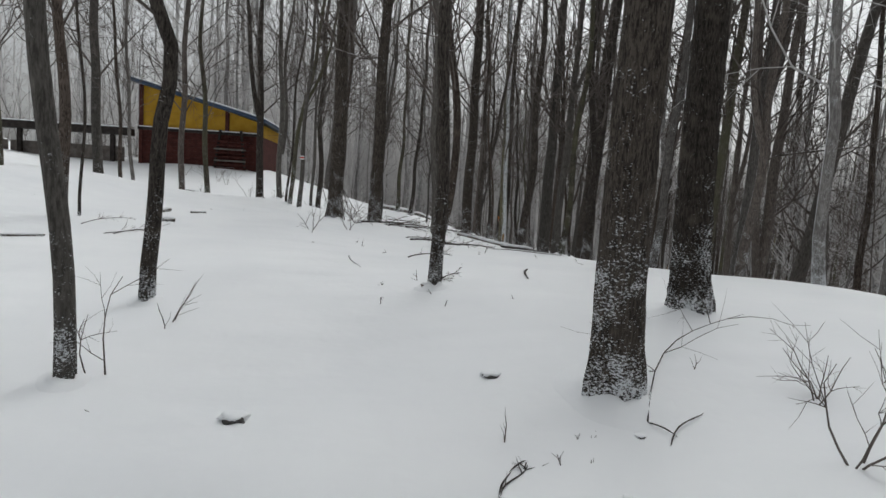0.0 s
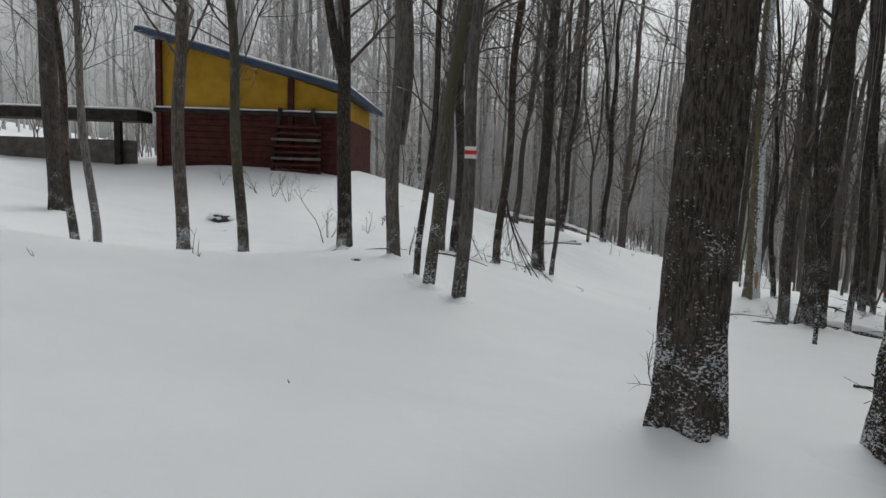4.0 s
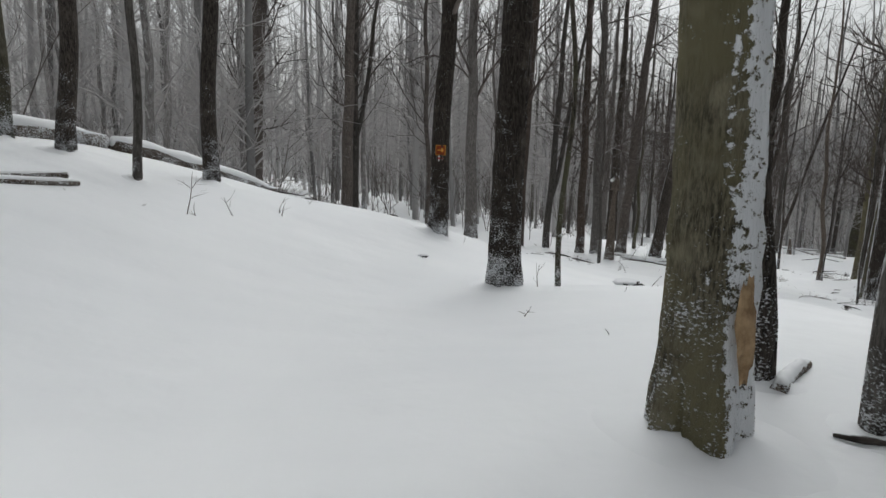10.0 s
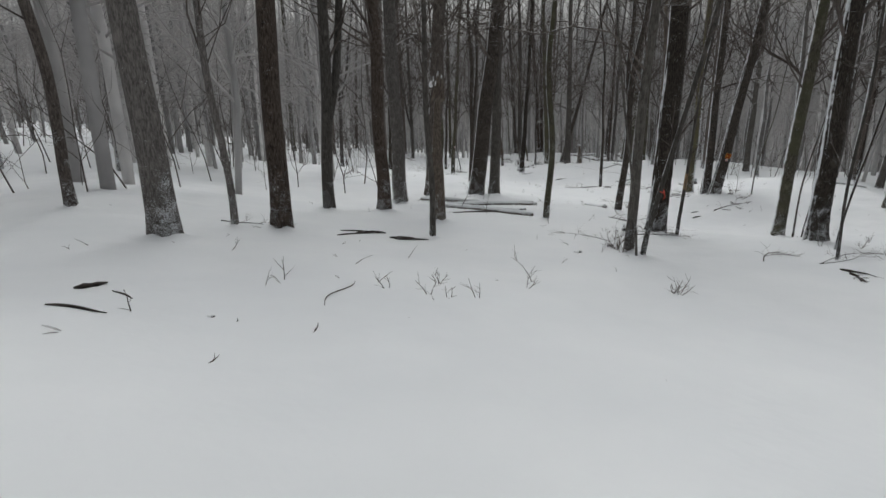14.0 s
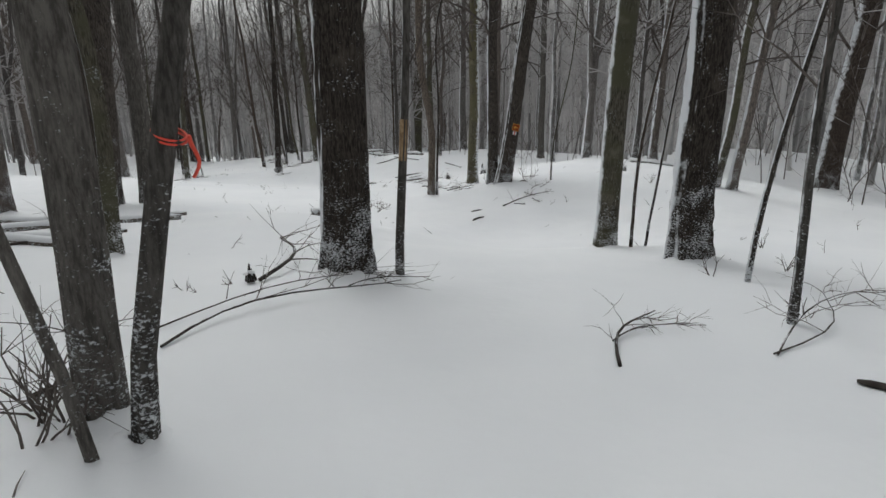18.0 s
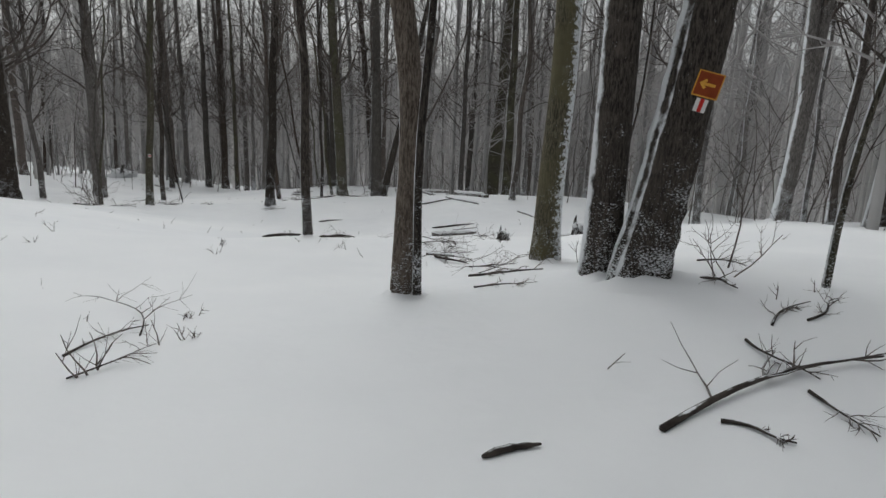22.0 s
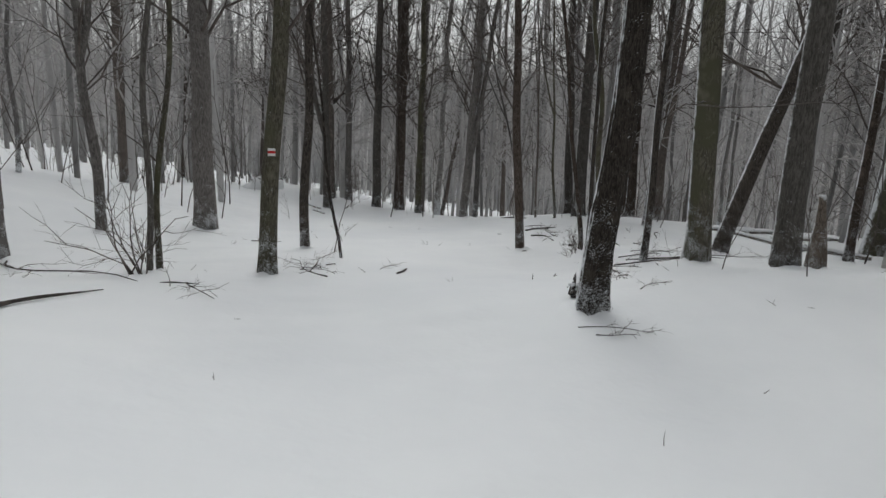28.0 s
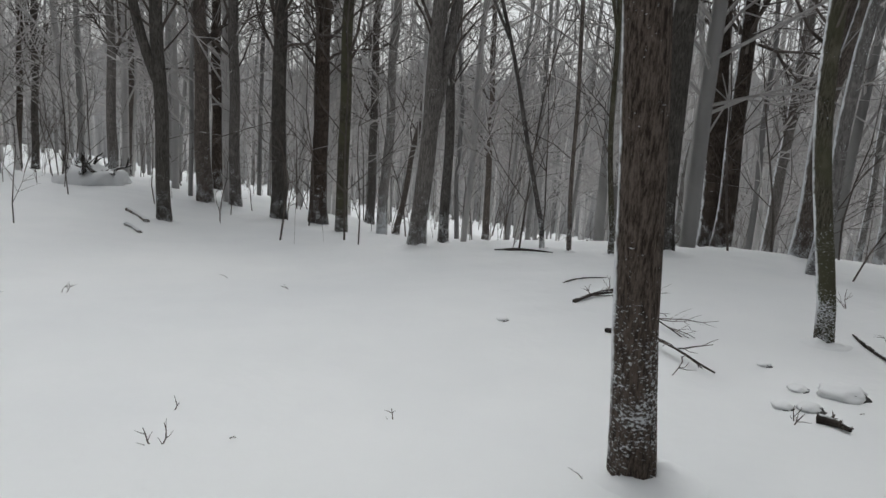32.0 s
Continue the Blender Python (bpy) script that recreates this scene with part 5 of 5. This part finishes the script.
fallen_branch(11.15, 15.05, 10.18, 13.18, 0.008)
stick(8.96, 13.99, 9.16, 13.80, 0.018)
snowy_log(9.09, 14.42, 9.51, 14.69, 0.038)
fallen_branch(9.27, 13.72, 9.62, 13.71, 0.007)
fallen_branch(10.76, 13.76, 11.13, 13.69, 0.007)
fallen_branch(10.26, 12.98, 10.63, 13.59, 0.006)
snowy_log(18.41, 31.63, 19.42, 30.26, 0.059)
stick(10.16, 25.11, 10.39, 25.25, 0.022)
stick(10.38, 24.94, 10.45, 24.59, 0.009)
sprig(10.39, 24.19, 0.22, 1)
snowy_log(18.61, 32.25, 20.95, 31.50, 0.063)
stick(17.66, 30.73, 19.66, 30.53, 0.022)
stick(14.53, 28.01, 15.20, 28.07, 0.022)
stick(13.88, 28.56, 14.63, 28.45, 0.013)
sprig(11.65, 25.00, 0.29, 1)
sprig(11.44, 24.83, 0.20, 1)
sprig(12.93, 24.56, 0.18, 4)
sprig(15.93, 23.99, 0.26, 4)
sprig(14.30, 24.73, 0.43, 1)
fallen_branch(19.28, 24.66, 20.22, 24.85, 0.010)
stick(11.62, 24.12, 12.20, 24.84, 0.006)
stick(11.27, 23.50, 11.38, 23.70, 0.005)
snowy_stone(10.81, 24.00, 0.02)
snowy_log(22.41, 30.37, 24.35, 32.57, 0.067)
sprig(27.57, 28.78, 0.24, 1)
stick(25.85, 29.90, 26.18, 29.87, 0.021)
sprig(23.62, 30.81, 0.38, 1)
stick(23.74, 30.73, 24.04, 31.15, 0.012)
snowy_log(34.56, 29.96, 36.27, 29.16, 0.040)
small_stump(31.52, 29.06, 0.22)
fallen_branch(25.43, 31.97, 25.90, 32.19, 0.005)
fallen_branch(25.88, 32.42, 26.03, 33.50, 0.005)
sprig(26.06, 32.24, 0.14, 4)
stick(34.94, 39.69, 36.36, 39.58, 0.022)
snowy_log(45.27, 50.31, 46.68, 48.85, 0.101)
small_stump(31.96, 34.95, 0.25)
fallen_branch(29.72, 30.96, 29.40, 30.49, 0.008)
sprig(28.61, 30.03, 0.16, 1)
sprig(28.90, 29.91, 0.14, 1)
fallen_branch(30.10, 37.09, 30.20, 36.58, 0.009)
stick(29.63, 36.22, 30.20, 36.45, 0.022)
snowy_stone(30.83, 36.00, 0.07)
snowy_log(34.77, 39.54, 35.89, 39.10, 0.072)
small_stump(32.53, 35.32, 0.24)
stick(32.89, 36.52, 32.93, 36.11, 0.022)
snowy_log(39.55, 43.53, 39.48, 41.94, 0.088)
snowy_log(45.63, 52.50, 49.23, 52.66, 0.080)
fallen_branch(31.52, 38.06, 33.88, 39.86, 0.007)
fallen_branch(31.70, 37.92, 31.94, 37.75, 0.005)
sprig(27.66, 35.50, 0.14, 4)
sprig(30.38, 38.91, 0.20, 1)
fallen_branch(32.48, 35.64, 31.26, 34.79, 0.005)
fallen_branch(30.61, 35.48, 29.95, 34.09, 0.007)
fallen_branch(30.01, 35.05, 29.83, 34.23, 0.005)
fallen_branch(30.46, 34.83, 29.70, 33.82, 0.006)
fallen_branch(30.75, 34.81, 29.91, 34.12, 0.005)
fallen_branch(29.46, 34.04, 30.24, 33.99, 0.005)
fallen_branch(29.90, 34.68, 30.76, 34.55, 0.005)
snowy_log(29.61, 34.13, 29.81, 33.86, 0.020)
sprig(29.79, 33.99, 0.31, 1)
stick(28.55, 46.35, 29.38, 47.90, 0.022)
snowy_log(38.52, 39.89, 38.30, 38.88, 0.034)
stick(40.22, 51.51, 39.18, 50.48, 0.017)
fallen_branch(39.88, 50.68, 39.75, 50.19, 0.009)
stick(42.20, 51.92, 41.08, 51.14, 0.014)
snowy_log(46.30, 52.91, 48.86, 52.22, 0.085)
stick(39.22, 49.45, 39.09, 48.98, 0.011)
fallen_branch(37.86, 48.94, 38.23, 48.70, 0.008)
snowy_stone(38.03, 50.89, 0.05)
snowy_stone(38.45, 51.02, 0.05)
sprig(37.33, 49.83, 0.45, 4)
sprig(36.94, 49.44, 0.54, 4)
stick(40.19, 56.27, 40.67, 55.53, 0.021)
sprig(34.12, 53.80, 0.50, 1)
stick(36.49, 50.43, 36.63, 50.41, 0.008)
stick(36.87, 48.14, 38.72, 47.60, 0.015)
fallen_branch(36.08, 47.88, 36.10, 47.17, 0.006)
fallen_branch(36.79, 48.05, 39.02, 48.61, 0.005)
snowy_log(46.03, 53.01, 45.24, 49.85, 0.080)
fallen_branch(6.06, 22.24, 6.50, 22.39, 0.008)

# the long trunk lying along the crest of the bank, and the broken boughs at its end
snowy_log(2.20, 19.45, 4.30, 20.92, 0.135)
snowy_log(4.36, 20.96, 6.45, 22.72, 0.125)
fallen_branch(6.30, 22.55, 7.25, 23.30, 0.020)
fallen_branch(6.10, 22.60, 7.05, 22.45, 0.016)
fallen_branch(6.45, 22.75, 7.60, 22.95, 0.013)
stick(6.20, 22.35, 7.40, 23.05, 0.018)

# undergrowth and loose wood beside the trail
sprig(-2.26, 11.01, 0.60, 3)
sprig(-0.43, 9.18, 0.60, 3)
sprig(-1.85, 10.82, 0.60, 3)
sprig(-2.64, 11.12, 0.75, 3)
sprig(0.13, 9.71, 0.44, 2)
sprig(1.62, 6.13, 0.44, 2)
sprig(0.19, 10.57, 0.44, 2)
sprig(2.41, 8.63, 0.44, 2)
sprig(2.68, 12.04, 0.44, 2)
sprig(-3.61, 11.48, 0.44, 2)
sprig(0.13, 4.14, 0.24, 1)
sprig(-0.03, 4.28, 0.30, 1)
sprig(3.98, -1.30, 0.48, 3)
sprig(4.48, -0.81, 0.48, 3)
sprig(4.82, -2.05, 0.10, 1)
sprig(6.53, -2.08, 0.10, 1)
sprig(7.30, -2.47, 0.10, 1)
sprig(7.82, -2.64, 0.10, 1)
sprig(5.52, -5.06, 0.10, 1)
sprig(5.83, -4.92, 0.13, 1)
sprig(6.64, -5.58, 0.10, 1)
sprig(5.57, -5.62, 0.10, 1)
sprig(6.09, -5.73, 0.10, 1)
sprig(5.99, -5.41, 0.13, 1)
sprig(8.60, 0.44, 0.36, 3)
sprig(4.05, -6.03, 0.40, 2)
fallen_branch(1.80, -2.80, 2.11, -2.24, 0.008)
fallen_branch(5.64, -3.37, 6.09, -2.90, 0.009)
fallen_branch(5.52, -1.14, 6.30, -0.99, 0.014)
stick(6.94, -4.21, 6.86, -4.93, 0.012)
snowy_log(5.88, -5.21, 6.05, -5.20, 0.030)
sprig(18.59, 27.26, 0.12, 2)
sprig(18.60, 27.12, 0.12, 2)
sprig(18.87, 27.16, 0.15, 2)
sprig(17.22, 25.82, 0.36, 4)
sprig(17.30, 25.96, 0.36, 4)
sprig(22.09, 24.30, 0.24, 3)
sprig(20.69, 24.02, 0.24, 3)
sprig(21.47, 24.73, 0.24, 3)
sprig(23.63, 24.69, 0.24, 3)
sprig(21.73, 30.50, 0.20, 1)
fallen_branch(17.96, 26.37, 19.78, 26.58, 0.008)
fallen_branch(17.39, 26.21, 17.55, 26.22, 0.012)
fallen_branch(19.04, 27.09, 20.56, 28.56, 0.016)
fallen_branch(26.97, 29.90, 28.10, 29.43, 0.016)
fallen_branch(27.17, 29.76, 27.19, 29.50, 0.011)
fallen_branch(27.96, 29.96, 27.70, 29.59, 0.008)
fallen_branch(27.61, 29.58, 27.41, 29.29, 0.009)
stick(26.36, 30.27, 26.58, 30.18, 0.018)
fallen_branch(25.48, 32.27, 25.99, 32.56, 0.008)
fallen_branch(28.87, 32.72, 29.20, 32.12, 0.014)
fallen_branch(29.61, 33.97, 29.50, 33.40, 0.020)
fallen_branch(28.11, 31.95, 28.24, 31.57, 0.008)
fallen_branch(28.20, 29.92, 28.65, 29.89, 0.008)
fallen_branch(28.36, 29.80, 28.79, 29.75, 0.008)
stick(35.48, 40.30, 36.59, 39.80, 0.030)
snowy_log(38.73, 43.13, 38.26, 41.27, 0.040)
fallen_branch(28.87, 30.58, 28.69, 30.26, 0.012)
sprig(26.22, 32.68, 0.14, 2)
sprig(27.41, 35.03, 0.14, 2)
sprig(26.33, 36.86, 0.18, 2)
sprig(26.01, 36.10, 0.14, 2)
sprig(28.91, 34.94, 0.14, 2)
sprig(31.32, 34.42, 0.25, 3)
sprig(29.01, 30.52, 0.48, 2)
sprig(29.03, 30.46, 0.48, 2)
fallen_branch(31.89, 48.53, 31.78, 50.08, 0.010)
fallen_branch(31.84, 49.09, 32.27, 50.21, 0.008)
fallen_branch(31.86, 49.52, 32.12, 49.17, 0.006)
fallen_branch(31.78, 49.33, 32.04, 48.63, 0.006)
fallen_branch(32.86, 49.03, 33.26, 49.39, 0.006)
stick(32.92, 48.62, 33.30, 49.02, 0.017)
fallen_branch(35.56, 47.58, 35.46, 46.95, 0.008)
fallen_branch(36.25, 47.80, 37.77, 47.36, 0.013)
fallen_branch(37.35, 47.88, 43.30, 49.09, 0.008)
fallen_branch(37.00, 48.42, 37.87, 48.28, 0.010)
fallen_branch(34.71, 46.55, 34.41, 46.20, 0.008)
fallen_branch(35.38, 46.73, 34.70, 46.30, 0.008)
fallen_branch(38.27, 52.35, 38.17, 51.34, 0.018)
fallen_branch(32.27, 49.65, 32.42, 49.70, 0.010)
fallen_branch(32.09, 53.74, 32.53, 53.05, 0.010)
sprig(33.70, 52.77, 0.45, 1)
sprig(36.63, 49.27, 0.32, 3)
sprig(36.44, 49.05, 0.32, 3)
sprig(39.78, 50.44, 0.35, 2)
sprig(41.17, 51.97, 0.28, 2)
sprig(31.79, 51.80, 0.11, 2)
sprig(31.98, 53.93, 0.11, 2)
sprig(33.26, 47.72, 0.11, 2)
sprig(34.65, 47.38, 0.11, 2)
sprig(34.17, 47.19, 0.11, 2)
sprig(39.97, 51.54, 0.11, 2)
sprig(31.61, 54.63, 0.11, 2)
stick(8.31, 22.54, 8.45, 22.47, 0.014)
sprig(6.59, 19.49, 0.24, 1)
sprig(6.89, 20.73, 0.24, 1)
sprig(12.62, 24.26, 0.20, 2)
sprig(12.74, 24.13, 0.20, 2)
sprig(12.97, 24.03, 0.25, 2)
sprig(12.38, 24.55, 0.20, 2)
sprig(13.88, 24.39, 0.25, 2)
sprig(16.24, 24.19, 0.20, 2)
stick(14.08, 28.41, 14.66, 28.49, 0.020)
stick(14.49, 28.10, 14.99, 28.14, 0.024)
snowy_log(18.33, 31.96, 19.27, 29.85, 0.060)
fallen_branch(19.56, 23.55, 19.26, 23.28, 0.020)
sprig(32.42, 39.92, 0.24, 2)
sprig(31.04, 39.13, 0.24, 2)
sprig(32.58, 40.43, 0.24, 2)
fallen_branch(31.89, 39.70, 31.71, 39.40, 0.008)
fallen_branch(30.71, 39.10, 31.12, 39.26, 0.008)
stick(33.65, 42.90, 34.37, 42.84, 0.015)
sprig(35.14, 51.87, 0.16, 2)
sprig(34.80, 55.52, 0.16, 2)
sprig(37.84, 50.75, 0.16, 2)
fallen_branch(38.72, 53.14, 39.41, 53.18, 0.022)
fallen_branch(39.46, 53.18, 38.56, 51.98, 0.012)
fallen_branch(37.98, 50.71, 37.96, 50.55, 0.030)
fallen_branch(3.83, 43.90, 6.91, 36.45, 0.030)
fallen_branch(3.63, 41.59, 5.93, 38.99, 0.020)
fallen_branch(5.39, 39.84, 7.22, 35.21, 0.016)
sprig(3.69, 2.42, 0.42, 1)

stick(28.86, 36.80, 29.32, 36.22, 0.024)
stick(29.30, 36.00, 29.52, 35.86, 0.018)

stick(4.94, -3.41, 5.19, -4.18, 0.006)

# scattered small twigs poking out of the snow beside the trail
bits = Mesher()
rs = np.random.default_rng(5)
n_bits = 0
while n_bits < 420:
    q = WALK[rs.integers(0, len(WALK))] + rs.normal(0, 5, 2)
    d = np.hypot(*(WALK - q).T).min()
    if d < 1.0 or d > 9 or rs.uniform() > (0.35 if q[1] < 22 else 1.0):
        continue
    a = rs.uniform(0, 6.28)
    k = rs.uniform(0.05, 0.22)
    dr = np.array([np.cos(a), np.sin(a), rs.uniform(0.0, 1.1)])
    branch(bits, rs, (q[0], q[1], height(*q) - 0.015), dr / np.linalg.norm(dr), k, 0.0045, 1 if rs.uniform() < 0.4 else 0, 0, 3, 2, 0.0, 0.2)
    n_bits += 1
tagged(new("small_twigs", bits.mesh("small_twigs", [TWIG])), "small dark twigs scattered over the snow", "twigs", kind="stuff")

# upturned root mound with snow and dead branches
MX, MY = 35.37, 66.50
mound = new("root_mound")
mound.location = (MX, MY, height(MX, MY))
rs = draw()
part("snow", finish(lump(rs, 0.75, 0.6, 0.42, 0.5, 4.0), "snow", SNOW), mound, "heap of snow")
for k in range(18):
    a = rs.uniform(0, 6.28)
    m = Mesher()
    branch(m, rs, (rs.uniform(-0.5, 0.5), rs.uniform(-0.5, 0.3), 0.25), np.array([np.cos(a), np.sin(a), rs.uniform(0.0, 0.9)]) / 1.2, rs.uniform(0.35, 0.8), 0.05, 1, 0, 5, 2, 0.0, 0.2)
    part("root", m.mesh("root", [BARK]), mound)
tagged(mound, "upturned root mound half covered with snow", "mound")


# ---- trail signs and markers ----
SIGN_BROWN = plain("sign_rust_brown", (0.20, 0.035, 0.008), (0.26, 0.05, 0.012), 12.0, 0.55, 0.001)
SIGN_YELLOW = plain("sign_yellow", (0.62, 0.30, 0.04), (0.72, 0.38, 0.06), 12.0, 0.5, 0.001)
WHITE = plain("marker_white", (0.70, 0.70, 0.68), (0.80, 0.80, 0.79), 15.0, 0.6, 0.001)
RED = plain("marker_red", (0.50, 0.02, 0.015), (0.60, 0.04, 0.03), 15.0, 0.5, 0.001)
RIBBON = plain("ribbon_coral", (0.75, 0.09, 0.06), (0.85, 0.14, 0.09), 9.0, 0.5, 0.001)


def stripes(root, w, h, z, upright=False):
    """A white plate with a red band, facing -y."""
    bm = bmesh.new()
    box(bm, -w / 2, -0.004, z - h / 2, w / 2, 0.004, z + h / 2)
    part("plate", finish(bm, "plate", WHITE, 0.001), root)
    bm = bmesh.new()
    if upright:
        box(bm, -w / 6, -0.008, z - h / 2, w / 6, -0.0045, z + h / 2)
    else:
        box(bm, -w / 2, -0.008, z - h / 6, w / 2, -0.0045, z + h / 6)
    part("band", finish(bm, "band", RED), root, "red band")


def trail_sign(x, y, z, turn, s, left=False, roll=0.0):
    root = tagged(new("trail_sign"), "square rust-brown trail sign with a yellow arrow on a trunk", "sign")
    root.matrix_world = pose(x, y, z, 0, roll, turn)
    bm = bmesh.new()
    box(bm, -s / 2, -0.003, -s / 2, s / 2, 0.006, s / 2)
    part("border", finish(bm, "border", SIGN_YELLOW, 0.002), root, "yellow border")
    bm = bmesh.new()
    box(bm, -s * 0.45, -0.007, -s * 0.45, s * 0.45, -0.0035, s * 0.45)
    part("panel", finish(bm, "panel", SIGN_BROWN), root)
    k = -1 if left else 1
    bm = bmesh.new()
    t = s * 0.055
    box(bm, -s * 0.3, -0.011, -t, s * 0.27, -0.0075, t)
    for a in (1, -1):
        box(bm, -s * 0.24, -0.0108, -t, t * 0.8, -0.0076, t, Matrix.Translation((k * s * 0.27, 0, 0)) @ Matrix.Rotation(radians(a * 45 if k > 0 else 180 + a * 45), 4, "Y"))
    part("arrow", finish(bm, "arrow", SIGN_YELLOW), root, "yellow arrow")
    stripes(root, s * 0.46, s * 0.52, -s * 0.82, left)


def trail_marker(x, y, z, turn, s):
    root = tagged(new("trail_marker"), "white trail marker with a red band on a trunk", "sign")
    root.matrix_world = pose(x, y, z, 0, 0, turn)
    stripes(root, s, s * 1.02, 0)


def ribbon(x, y, z, r):
    root = tagged(new("ribbon"), "coral red plastic ribbon tied round a slanting stem", "ribbon")
    root.location = (x, y, z)
    a = np.linspace(0, 2 * np.pi, 25)
    for k in range(2):
        p = np.c_[np.cos(a) * (r + 0.004), np.sin(a) * (r + 0.004), 0.012 * k + 0.02 * np.sin(a)]
        part("band", Mesher().tube(p, np.full(25, 0.004), 6, 0, False).mesh("band", [RIBBON]), root)
    t = np.linspace(0, 1, 9)
    p = np.c_[r + 0.01 + 0.02 * np.sin(3 * t), -0.3 * r + 0.01 * np.sin(7 * t), -0.13 * t]
    part("tail", Mesher().tube(p, 0.008 - 0.003 * t, 6, 0).mesh("tail", [RIBBON]), root)


trail_sign(8.846, 20.945, 2.75, -15.4, 0.149)
trail_sign(28.69, 30.62, -0.745, -60.7, 0.156, True, 14.0)
trail_marker(2.50, 4.055, 4.45, 8.4, 0.093)
trail_marker(31.307, 48.961, -2.473, -10.3, 0.093)
ribbon(17.692, 25.539, 0.364, 0.043)
